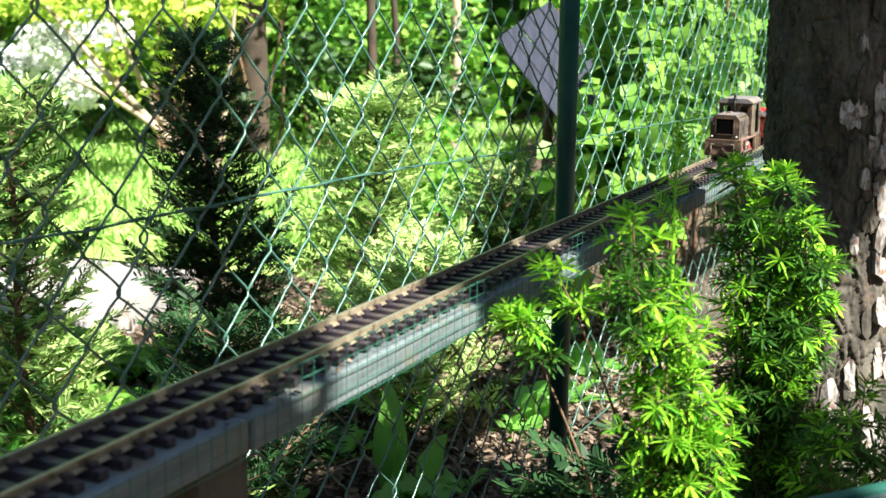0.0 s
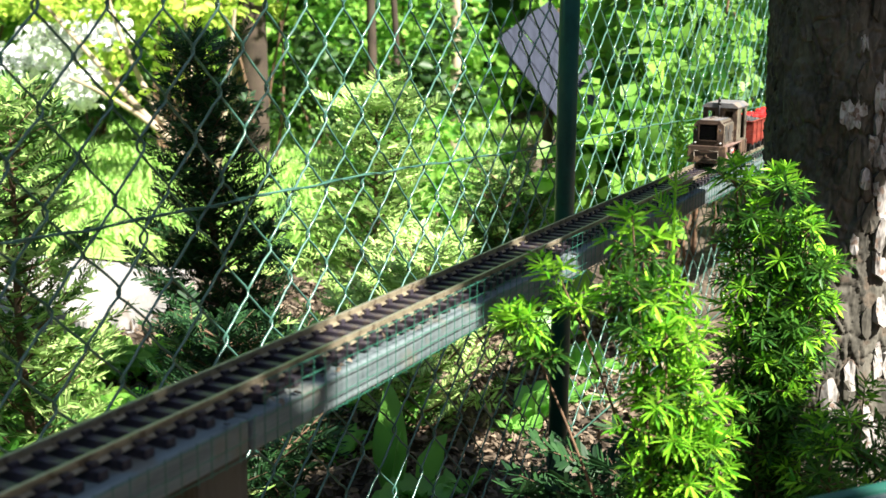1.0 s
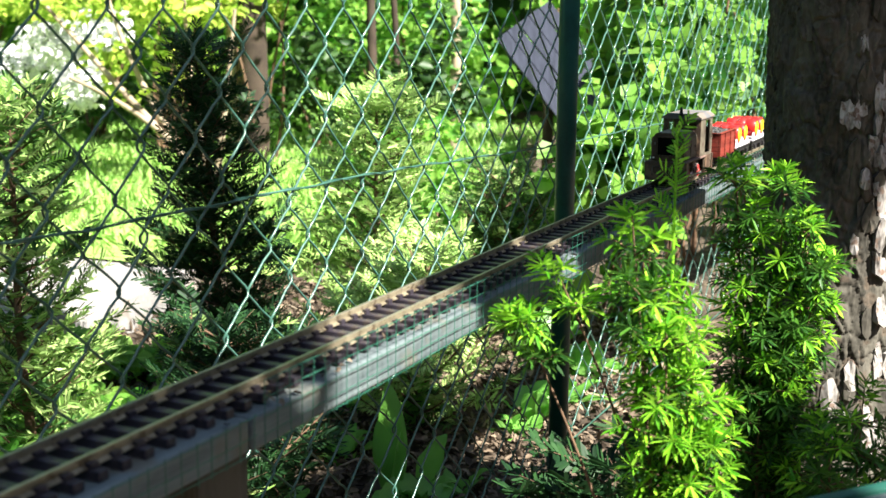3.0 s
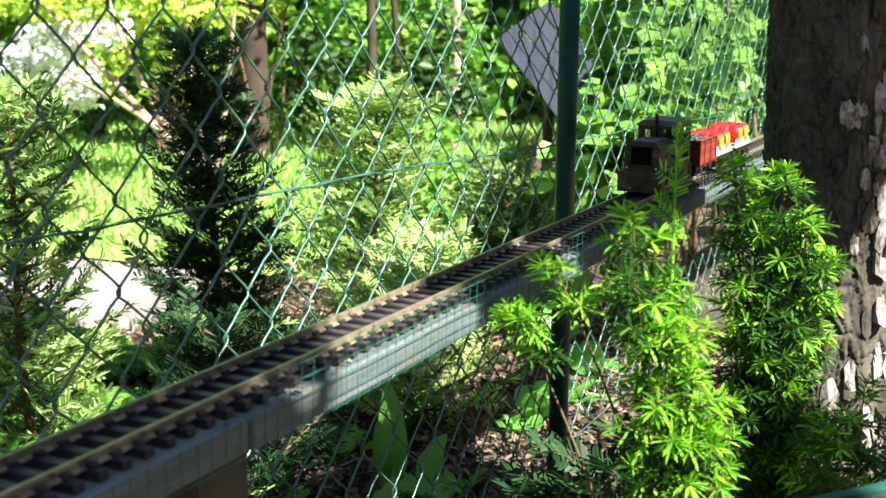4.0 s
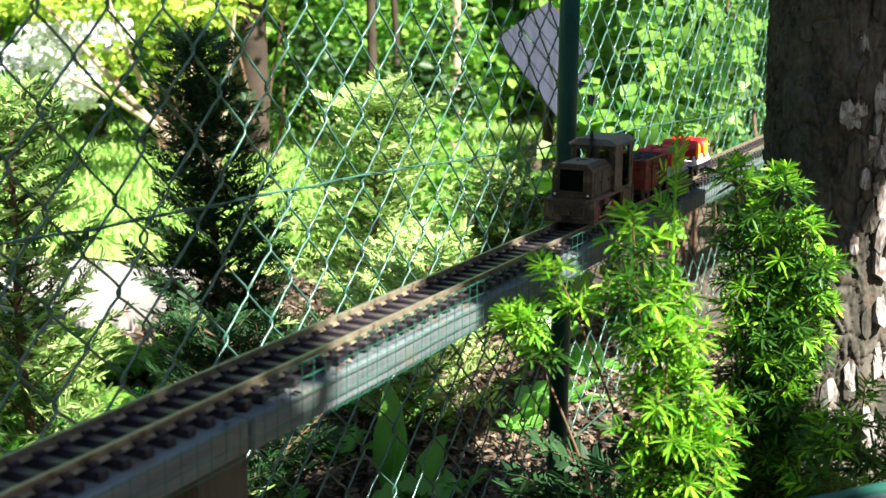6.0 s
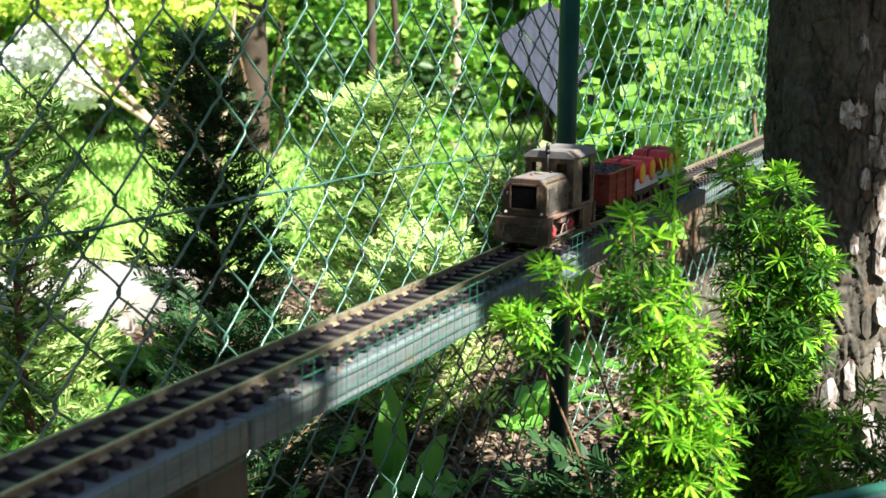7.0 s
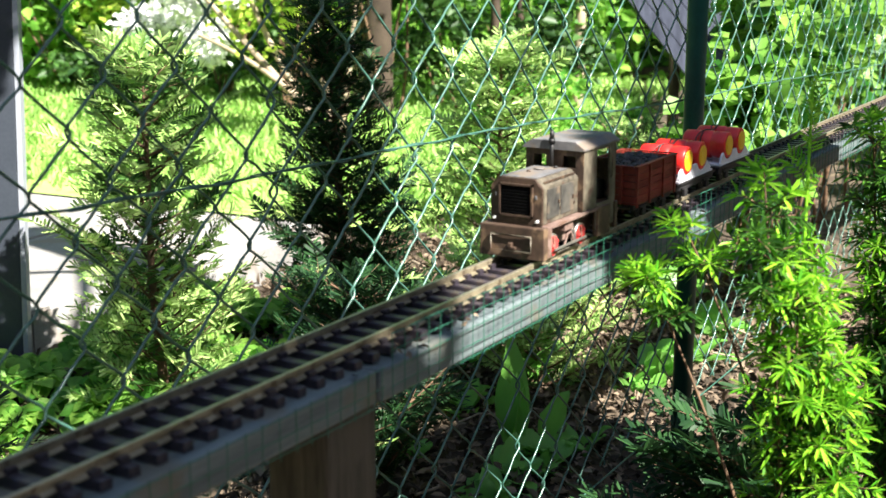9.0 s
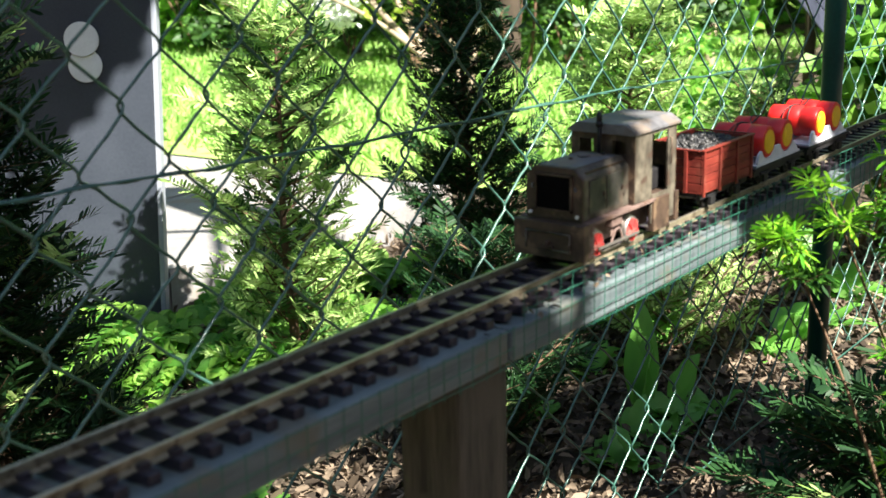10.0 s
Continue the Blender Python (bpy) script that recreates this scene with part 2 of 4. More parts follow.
def merge(pieces):
    V, F, k = [], [], 0
    for v, f in pieces:
        V.append(v), F.append(np.asarray(f) + k)
        k += len(v)
    return np.concatenate(V), np.concatenate(F)


def unit(a):
    return a / (np.linalg.norm(a, axis=-1, keepdims=True) + 1e-12)


def leaves(rng, centres, lo, hi, aspect=0.6, up=0.3, droop=0.2):
    """One folded, pointed leaf at each centre: six vertices, four-sided halves."""
    n = len(centres)
    d = rng.normal(size=(n, 3))
    d[:, 2] = d[:, 2] * 0.5 - droop
    d = unit(d)
    nrm = rng.normal(size=(n, 3))
    nrm[:, 2] += up * 3
    side = unit(np.cross(d, nrm))
    nrm = np.cross(side, d)
    L = rng.uniform(lo, hi, n)[:, None]
    W = L * aspect * 0.5
    c = np.asarray(centres)
    base, tip = c, c + d * L
    q1, q2 = c + d * L * 0.35, c + d * L * 0.7
    lift = nrm * L * 0.10
    V = np.stack([base, q1 + side * W + lift, q2 + side * W * 0.75 + lift, tip - nrm * L * 0.08, q2 - side * W * 0.75 + lift, q1 - side * W + lift], 1).reshape(-1, 3)
    i = np.arange(n)[:, None] * 6
    F = np.concatenate([i + np.array([[0, 1, 2, 3]]), i + np.array([[0, 3, 4, 5]])])
    return V, F


def blob_points(rng, clumps, density):
    """Points crowded into clumps (x, y, z, rx, ry, rz, share), thicker outside than inside."""
    out = []
    for x, y, z, rx, ry, rz, share in clumps:
        n = int(density * share)
        p = unit(rng.normal(size=(n, 3))) * (rng.uniform(0.15, 1, n)[:, None] ** 0.5)
        out.append(np.array([x, y, z]) + p * np.array([rx, ry, rz]))
    return np.concatenate(out)


def shrub(name, material, seed, clumps, density, lo, hi, label, aspect=0.6, sub=7, kind="stuff", twig=True, category="shrub", up=0.3):
    """A loose mass of leaves on stems: large clumps broken into small sprays."""
    rng = np.random.default_rng(seed)
    sprays = []
    for x, y, z, rx, ry, rz, share in clumps:
        for _ in range(sub):
            p = unit(rng.normal(size=3)) * rng.uniform(0.3, 1)
            k = rng.uniform(0.22, 0.5)
            sprays.append((x + p[0] * rx, y + p[1] * ry, max(z + p[2] * rz, 0.03), rx * k, ry * k, rz * k * 0.8, share / sub))
    pts = blob_points(rng, sprays, density)
    pts[:, 2] = np.maximum(pts[:, 2], 0.02)
    root = tagged(new(name), label, category, kind=kind)
    child("foliage", data("foliage", *leaves(rng, pts, lo, hi, aspect, up), material), root)
    if twig:
        st = []
        for s in sprays[::2]:
            near = min(clumps, key=lambda c: (c[0] - s[0]) ** 2 + (c[1] - s[1]) ** 2)
            foot = np.array([near[0] + rng.uniform(-0.1, 0.1), near[1] + rng.uniform(-0.1, 0.1), 0.0])
            top = np.array(s[:3])
            mid = (foot + top) / 2 + rng.normal(size=3) * 0.06 * (top[2] + 0.1)
            t = np.linspace(0, 1, 7)[:, None]
            st.append(tube((1 - t) ** 2 * foot + 2 * t * (1 - t) * mid + t * t * top, np.linspace(0.006, 0.002, 7) * (1 + top[2]), 5))
        child("stems", data("stems", *merge(st), M_TWIG, True), root)
    return root


# ---- ground ----
def ground():
    rng = np.random.default_rng(3)
    xs = np.concatenate([np.linspace(-40, -2, 8), np.linspace(-1.5, 7, 130), np.linspace(8, 60, 12)])
    ys = np.concatenate([np.linspace(-40, -2.5, 8), np.linspace(-2, 4, 100), np.linspace(4.5, 60, 14)])
    V = []
    for y in ys:
        for x in xs:
            V.append((x, y, 0.018 * noise.noise(Vector((x * 2.1, y * 2.1, 0))) + 0.008 * noise.noise(Vector((x * 9, y * 9, 3)))))
    w = len(xs)
    F = [(j * w + i, j * w + i + 1, (j + 1) * w + i + 1, (j + 1) * w + i) for j in range(len(ys) - 1) for i in range(w - 1)]
    g = new("ground", data("ground", V, F, M_SOIL, True))
    tagged(g, "dark brown mulch and bare soil under the shrubs", "ground", kind="structure")
    # bark chips and dry leaves
    n = 26000
    p = np.stack([rng.uniform(1.2, 3.6, n), rng.uniform(-0.3, 1.75, n), rng.uniform(0.006, 0.03, n)], 1)
    litter = new("leaf_litter", data("leaf_litter", *leaves(rng, p, 0.010, 0.038, 0.5, 0.5, 0.0), M_CHIP))
    tagged(litter, "brown bark chips and dry leaves scattered on soil", "litter", kind="stuff")
    st = []
    for _ in range(60):
        a = np.array([rng.uniform(1.4, 3.6), rng.uniform(-0.4, 1.4), 0.03])
        d = rng.normal(size=3) * np.array([0.09, 0.09, 0.012])
        st.append(tube([a, a + d * 0.5 + rng.normal(size=3) * 0.006, a + d], [0.003, 0.0025, 0.0015], 5))
    tagged(new("dry_sticks", data("dry_sticks", *merge(st), M_BRANCH, True)), "thin dry sticks lying on the mulch", "sticks", kind="stuff")


def lawn():
    bm = bmesh.new()
    outline = [(3.55, 1.75), (6.2, 1.9), (9.5, 3.6), (12, 9), (6, 13), (2.6, 10), (3.0, 6), (3.42, 3.4)]
    bm.faces.new([bm.verts.new((x, y, 0.03)) for x, y in outline])
    bmesh.ops.triangulate(bm, faces=bm.faces[:])
    ob = part("lawn", bm, M_LAWN)
    tagged(ob, "sunlit bright green mown lawn", "lawn", kind="structure")
    rng = np.random.default_rng(5)
    n = 26000
    p = np.stack([rng.uniform(3.3, 8.5, n), rng.uniform(1.7, 9, n), np.full(n, 0.03)], 1)
    keep = (p[:, 0] > 3.5) & (p[:, 1] > 1.2 + 0.16 * p[:, 0]) & (p[:, 1] < 1.35 * p[:, 0] + 2)
    p = p[keep]
    V, F = leaves(rng, p, 0.05, 0.10, 0.12, 0.0, -1.6)
    tagged(new("grass", data("grass", V, F, M_GRASS)), "short green grass blades of the lawn", "grass", kind="stuff")


def path_slab():
    root = tagged(new("garden_path"), "pale weathered concrete garden path with a raised edge", "path", kind="structure")
    front = [(2.746, 1.747), (1.93, 2.45), (1.80, 4.00), (1.70, 6.00)]
    back = [(3.210, 1.790), (3.150, 2.45), (3.050, 4.00), (2.950, 6.00)]
    bm = bmesh.new()
    corner = bm.faces.new([bm.verts.new((x, y, -0.03)) for x, y in ((2.735, 1.750), (1.935, 2.438), (2.02, 1.802))])
    for q in bmesh.ops.extrude_face_region(bm, geom=[corner])["geom"]:
        if isinstance(q, bmesh.types.BMVert):
            q.co.z = 0.11
    bmesh.ops.recalc_face_normals(bm, faces=bm.faces[:])
    bmesh.ops.bevel(bm, geom=bm.edges[:], offset=0.006, segments=2, affect="EDGES")
    part("slab", bm, M_CONCRETE, root)
    for (ax, ay), (bx, by), (cx, cy), (dx, dy) in zip(front, back, back[1:], front[1:]):
        mx, my = (ax + bx + cx + dx) / 4, (ay + by + cy + dy) / 4
        bm = bmesh.new()
        low = [bm.verts.new((mx + (x - mx) * 0.996, my + (y - my) * 0.996, -0.03)) for x, y in ((ax, ay), (bx, by), (cx, cy), (dx, dy))]
        f = bm.faces.new(low)
        for q in bmesh.ops.extrude_face_region(bm, geom=[f])["geom"]:
            if isinstance(q, bmesh.types.BMVert):
                q.co.z = 0.11
        bmesh.ops.recalc_face_normals(bm, faces=bm.faces[:])
        bmesh.ops.bevel(bm, geom=bm.edges[:], offset=0.008, segments=2, affect="EDGES")
        part("slab", bm, M_CONCRETE, root)


ground()
lawn()
path_slab()


# ---- railway: trestle, track, netting ----
def trestle():
    root = tagged(new("plank_trestle"), "weathered grey planks on wooden posts carrying the track", "trestle")
    top = ZR - 0.0165
    for x0, x1, dz in ((-0.9, 0.797, 0.0), (0.803, 3.09, -0.002), (3.096, 5.4, 0.001)):
        part("plank", box(x0, x1, -0.05, 0.05, top - 0.028 + dz, top + dz, 0.003), M_PLANK, root)
    for x in (0.768, 3.10, 5.2, -0.6):
        part("post", box(x - 0.033, x + 0.033, -0.046, 0.014, -0.05, top - 0.0285, 0.004), M_POSTWOOD, root, "brown square wooden post")
    return root


def track():
    root = tagged(new("model_railway_track"), "brass-railed garden railway track on dark brown sleepers", "track")
    prof = [(-0.0045, -0.0084), (0.0045, -0.0084), (0.0045, -0.0074), (0.0010, -0.0062), (0.0010, -0.0032), (0.0016, -0.0026), (0.0016, -0.0003), (0.0011, 0.0), (-0.0011, 0.0), (-0.0016, -0.0003), (-0.0016, -0.0026), (-0.0010, -0.0032), (-0.0010, -0.0062), (-0.0045, -0.0074)]
    for y in (-0.02375, 0.02375):
        bm = prism(prof, 6.3, "x")
        bm.transform(Matrix.Translation((-0.9, y, ZR)))
        r = part("rail", bm, M_BRASS, root)
        part("rail_head", box(-0.9, 5.4, y - 0.0014, y + 0.0014, ZR - 0.0006, ZR + 0.0003), M_RAILTOP, r, "polished worn top of the rail")
    bm = box(-0.0052, 0.0052, -0.0385, 0.0385, -0.0165, -0.0086, 0.0012)
    for y in (-0.02375, 0.02375):
        for s in (-1, 1):
            box(-0.0042, 0.0042, y + s * 0.0045 - 0.0022, y + s * 0.0045 + 0.0022, -0.0088, -0.0045, 0.0, bm)
    me = bpy.data.meshes.new("sleeper")
    bm.to_mesh(me)
    bm.free()
    me.materials.append(M_SLEEPER)
    x = 0.42 - 0.0246 * 52
    rng = random.Random(4)
    while x < 5.3:
        child("sleeper", me, root, pose(x, 0, ZR, 0, 0, rng.uniform(-0.7, 0.7)))
        x += 0.0246
    return root


def netting():
    for x0, x1, tops in ((-0.5, 0.80, (-0.014, -0.029, -0.043)), (0.81, 3.3, (0.010, -0.004, -0.018, -0.032, -0.043))):
        rng = np.random.default_rng(int(x1 * 10))
        root = tagged(new("wire_netting"), "green plastic-coated welded wire netting fixed along the plank", "netting")
        for z in tops:
            xs = np.linspace(x0, x1, 40)
            line = tube(np.stack([xs, -0.0555 + 0.0008 * np.sin(xs * 23), ZR + z + 0.0012 * np.sin(xs * 9 + z * 80)], 1), 0.0005, 5)
            child("long_wire", data("long_wire", *line, M_NET, True), root)
        up = data("cross_wire", *tube([(0, 0, tops[0] + 0.002), (0.0003, 0.0003, (tops[0] + tops[-1]) / 2), (0, 0, tops[-1] - 0.003)], 0.00042, 5), M_NET, True)
        for x in np.arange(x0, x1, 0.0185):
            child("cross_wire", up, root, pose(x, -0.0563, ZR, rng.normal() * 1.0, rng.normal() * 1.5, 0))


def litter_on_plank():
    rng = np.random.default_rng(8)
    n = 500
    p = np.stack([rng.uniform(0.7, 3.4, n), rng.uniform(-0.05, 0.05, n), np.full(n, ZR - 0.015)], 1)
    tagged(new("plank_debris", data("plank_debris", *leaves(rng, p, 0.004, 0.011, 0.6, 0.9, 0.0), M_CHIP)), "small dry leaf bits between the sleepers", "debris", kind="stuff")


trestle()
track()
netting()
litter_on_plank()

# ---- fence ----
FY = 0.25


def fence():
    root = tagged(new("chain_link_fence"), "green plastic-coated chain-link fence on round steel posts", "fence")
    for x in (2.246, 4.7, -0.15):
        part("post", cyl(0.0188, 0.0188, 1.75, pose(x, FY - 0.0235, -0.05), 32), M_GREEN, root, "dark green round steel post")
    hw, hh = 0.02325, 0.048
    rng = np.random.default_rng(2)
    # one zigzag wire; its extremes hook round the neighbours
    def zigzag(phase, s):
        pts = []
        r2 = np.random.default_rng(s)
        for k in range(0, 35):
            side = 1 if (k + phase) % 2 else -1
            z = -0.576 + k * hh + r2.normal() * 0.0012
            yy = 0.0016
            pts += [(side * (hw - 0.0012), -side * yy * 1.3, z - 0.006), (side * (hw + 0.0022), 0.0, z), (side * (hw - 0.0012), side * yy * 1.3, z + 0.006)]
            # bowed run between two hooks
            pts += [(side * hw * 0.33 + r2.normal() * 0.0008, side * yy * 1.2, z + hh * 0.36), (-side * hw * 0.33, side * yy * 0.6, z + hh * 0.62)]
        return pts
    kinds = [[data("mesh_wire", *tube(zigzag(ph, 10 * ph + s), 0.0016, 6), M_WIRE, True) for s in range(4)] for ph in (0, 1)]
    x_ref = 1.278
    for i in range(-34, 80):
        # adjacent wires meet at their extremes, so every wire has the same phase shifted by half
        x = x_ref + (2 * i + 1) * hw + rng.normal() * 0.0012
        m = pose(x, FY + rng.normal() * 0.0015, ZR + 0.013, rng.normal() * 0.15, rng.normal() * 0.35, 0)
        child("mesh_wire", kinds[i % 2][(i * 7) % 4], root, m)
    xs = np.linspace(-0.6, 4.9, 90)
    z = ZR + 0.118 - 0.0335 * xs + 0.003 * np.sin(xs * 5) + 0.0012 * np.sin(xs * 31)
    part_wire = tube(np.stack([xs, FY - 0.005 + 0.001 * np.sin(xs * 17), z], 1), 0.0014, 8)
    child("tension_wire", data("tension_wire", *part_wire, M_WIRE, True), root)
    # binding wire twisted round the tension wire
    a = np.linspace(0, 1, 700)
    xs2 = -0.4 + 2.7 * a
    z2 = np.interp(xs2, xs, z)
    tw = tube(np.stack([xs2, FY - 0.005 + 0.0020 * np.cos(a * 170), z2 + 0.0020 * np.sin(a * 170)], 1), 0.0007, 5)
    child("binding_wire", data("binding_wire", *tw, M_WIRE, True), root)
    for zt in (1.62, 0.06):
        t2 = tube(np.stack([xs, np.full(90, FY - 0.004), np.full(90, zt) + 0.004 * np.sin(xs * 3)], 1), 0.0016, 6)
        child("tension_wire", data("tension_wire", *t2, M_WIRE, True), root)
    return root


fence()


# ---- train ----
def wheelset(parent, x, r, half, material, spokes=True):
    """Axle with two wheels; turns about its own y axis."""
    ax = part("wheelset", cyl(0.0016, 0.0016, 2 * half, pose(0, half, 0, 90, 0, 0), 10), M_STEEL, parent)
    ax.matrix_basis = pose(x, 0, r)
    for s in (-1, 1):
        out = s * half
        m = pose(0, out, 0, 90 * s, 0, 0)     # z of the wheel points inwards
        bm = cyl(r, r, 0.004, m, 28, 0.0004)
        bm = join(bm, cyl(r + 0.0016, r + 0.0010, 0.0012, pose(0, out - s * 0.004, 0, 90 * s, 0, 0), 28))
        w = part("wheel", bm, material if not spokes else M_STEEL, ax)
        if spokes:
            b2 = cyl(r * 0.84, r * 0.84, 0.0006, pose(0, out + s * 0.0005, 0, 90 * s, 0, 0), 24)
            hub = cyl(r * 0.25, r * 0.2, 0.002, pose(0, out + s * 0.0022, 0, 90 * s, 0, 0), 12)
            b2 = join(b2, hub)
            for k in range(5):
                a = k * 2 * math.pi / 5
                spoke = box(r * 0.2, r * 0.8, -0.0011, 0.0011, -0.0009, 0.0009)
                spoke.transform(pose(0, out + s * 0.001, 0, 90, 0, 0) @ pose(0, 0, 0, 0, 0, math.degrees(a)))
                b2 = join(b2, spoke)
            b2.transform(Matrix.Identity(4))
            part("wheel_centre", b2, material, ax, "red painted spoked wheel centre")
    return ax


def locomotive():
    """Origin on the rail heads under the front beam; x runs back along the train."""
    root = tagged(new("diesel_locomotive"), "weathered olive-grey narrow-gauge model diesel locomotive with red wheels", "locomotive")
    # frame with front and side plates
    bm = box(0, 0.010, -0.037, 0.037, 0.003, 0.036, 0.0012)
    part("buffer_beam", bm, M_LOCOFRONT, root, "rusty brown front beam")
    bm = box(0.0105, 0.135, -0.0365, 0.0365, 0.0335, 0.0365, 0.0006)
    part("footplate", bm, M_RUST, root)
    for s in (-1, 1):
        y0, y1 = sorted((s * 0.0305, s * 0.0275))
        bm = box(0.0105, 0.15, y0 * 0.62, y1 * 0.62, 0.008, 0.033, 0.0005)
        part("frame_side", bm, M_RUST, root)
        y0, y1 = sorted((s * 0.0365, s * 0.030))
        part("corner_plate", box(0.0102, 0.019, y0, y1, 0.004, 0.0335, 0.0006), M_RUST, root)
        part("cab_step", box(0.131, 0.163, y0, y1, 0.004, 0.036, 0.0008), M_LOCOFRONT, root)
        # spring hanger and rods
        pts = [(0.052, s * 0.0345, 0.010), (0.060, s * 0.0345, 0.021), (0.067, s * 0.0345, 0.022), (0.074, s * 0.0345, 0.010)]
        child("spring_hanger", data("spring_hanger", *tube(pts, 0.0011, 6), M_RUST, True), root)
        part("coupling_rod", box(0.028, 0.104, s * 0.0352 - 0.0006, s * 0.0352 + 0.0006, 0.0085, 0.0112, 0.0003), M_STEEL, root)
        part("sandbox", box(0.056, 0.076, min(s * 0.026, s * 0.033), max(s * 0.026, s * 0.033), 0.0235, 0.0332, 0.0008), M_RUST, root)
    # front beam fittings
    rail = [(-0.0015, 0.023, 0.0110), (-0.0015, 0.023, 0.027), (-0.0015, -0.023, 0.027), (-0.0015, -0.023, 0.0110)]
    child("front_frame_rail", data("front_frame_rail", *tube(rail + [(-0.0015, 0.023, 0.0110)], 0.0012, 6), M_LOCO, True), root, None, "tan painted rectangular guard rail")
    part("coupler", box(-0.004, 0.0, -0.006, 0.006, 0.0125, 0.0155, 0.0008), M_LOCOFRONT, root)
    part("coupler_hook", box(-0.005, 0.001, -0.002, 0.002, 0.0150, 0.0195, 0.0006), M_LOCOFRONT, root)
    # hood, chamfered along the top
    w, h, c = 0.0285, 0.0835, 0.0085
    outline = [(-w, 0.0368), (w, 0.0368), (w, h - c), (w - c, h), (-(w - c), h), (-w, h - c)]
    bm = prism(outline, 0.083, "x", 0.0008)
    bm.transform(Matrix.Translation((0.012, 0, 0)))
    hood = part("hood", bm, M_LOCO, root)
    front = [(-w - 0.0008, 0.0368), (w + 0.0008, 0.0368), (w + 0.0008, h - c), (w - c, h + 0.0008), (-(w - c), h + 0.0008), (-w - 0.0008, h - c)]
    bm = prism(front, 0.0045, "x", 0.0006)
    bm.transform(Matrix.Translation((0.0095, 0, 0)))
    part("hood_front", bm, M_LOCOFRONT, hood, "rusty brown radiator surround")
    grille = [box(0.0072, 0.0097, -0.0195, 0.0195, 0.0445, 0.0465), box(0.0072, 0.0097, -0.0195, 0.0195, 0.0765, 0.0785), box(0.0072, 0.0097, -0.0195, -0.0175, 0.0445, 0.0785), box(0.0072, 0.0097, 0.0175, 0.0195, 0.0445, 0.0785)]
    part("radiator_frame", join(*grille), M_LOCOFRONT, hood)
    # solid plate; the shade inside the opening is put into its black
    part("radiator_core", box(0.0088, 0.0098, -0.0176, 0.0176, 0.0463, 0.0768), M_VOID, hood, "black plate for the dark of the radiator opening")
    bars = [box(0.0082, 0.0090, -0.017, 0.017, z - 0.0005, z + 0.0005) for z in np.arange(0.0485, 0.0765, 0.0032)]
    part("radiator_grille", join(*bars), M_VOID, hood)
    for s in (-1, 1):
        for x0, x1 in ((0.022, 0.050), (0.053, 0.083)):
            y0, y1 = sorted((s * (w - 0.0004), s * (w + 0.0009)))
            d = part("hood_door", box(x0, x1, y0, y1, 0.042, 0.0725, 0.0004), M_LOCOPANEL, hood, "slate-grey hood side door")
            part("handle", box(x1 - 0.004, x1 - 0.002, *sorted((s * (w + 0.0008), s * (w + 0.0022))), 0.055, 0.059, 0.0003), M_LOCOFRONT, d)
            part("hinge", box(x1 + 0.0003, x1 + 0.0014, *sorted((s * w, s * (w + 0.0016))), 0.048, 0.051), M_LOCOFRONT, d)
        part("hood_ridge", box(0.020, 0.09, *sorted((s * (w - c * 0.35), s * (w - c * 0.35 + 0.0012))), h - c * 0.55, h - c * 0.55 + 0.0018), M_LOCOFRONT, hood)
        part("front_lamp", cyl(0.0017, 0.0015, 0.0025, pose(0.0098, s * 0.0245, 0.0415, 0, -90, 0), 14), M_LAMP, hood, "small clear front lamp")
        part("bracket", box(0.0078, 0.0096, s * 0.0225 - 0.0011, s * 0.0225 + 0.0011, 0.064, 0.068, 0.0004), M_ROOF, hood)
    top = prism([(-(w - c), h + 0.0002), (w - c, h + 0.0002), (w - c, h + 0.0011), (-(w - c), h + 0.0011)], 0.072, "x", 0.0003)
    top.transform(Matrix.Translation((0.0145, 0, 0)))
    part("hood_top", top, M_ROOF, hood, "dusty pale hood top plate")
    part("filler_cap", cyl(0.0062, 0.0058, 0.002, pose(0.066, 0.003, h + 0.0012), 24, 0.0004), M_ROOF, hood)
    part("filler_cap", cyl(0.002, 0.002, 0.002, pose(0.082, -0.008, h + 0.0012), 12), M_BLACK, hood)
    part("filler_cap", cyl(0.002, 0.002, 0.0018, pose(0.048, 0.006, h + 0.0012), 12), M_LOCOFRONT, hood)
    # exhaust pipe
    bm = cyl(0.0021, 0.0021, 0.031, pose(0.0905, 0.001, h), 14)
    bm = join(bm, cyl(0.0038, 0.0032, 0.0045, pose(0.0905, 0.001, h + 0.026), 14), cyl(0.0029, 0.0022, 0.010, pose(0.0905, 0.001, h + 0.0295), 14))
    part("exhaust_pipe", bm, M_BLACK, root, "dark brown upright exhaust pipe")
    # cab walls with openings
    cab = tagged(part("cab", box(0.0955, 0.180, -0.0335, 0.0335, 0.0365, 0.0385), M_LOCOFRONT, root), "")
    zt, zw0, zw1 = 0.1035, 0.0835, 0.0960
    x0, x1, cw = 0.0955, 0.180, 0.034
    t = 0.0018
    for xa, n in ((x0, "cab_front"), (x1 - t, "cab_back")):
        segs = [box(xa, xa + t, -cw, cw, 0.0385, zw0), box(xa, xa + t, -cw, cw, zw1, zt)]
        for a, b in ((-cw, -0.0250), (-0.0100, 0.0100), (0.0250, cw)):
            segs.append(box(xa, xa + t, a, b, zw0, zw1))
        part(n, join(*segs), M_LOCOFRONT, cab)
    for s in (-1, 1):
        y0, y1 = sorted((s * cw, s * (cw - t)))
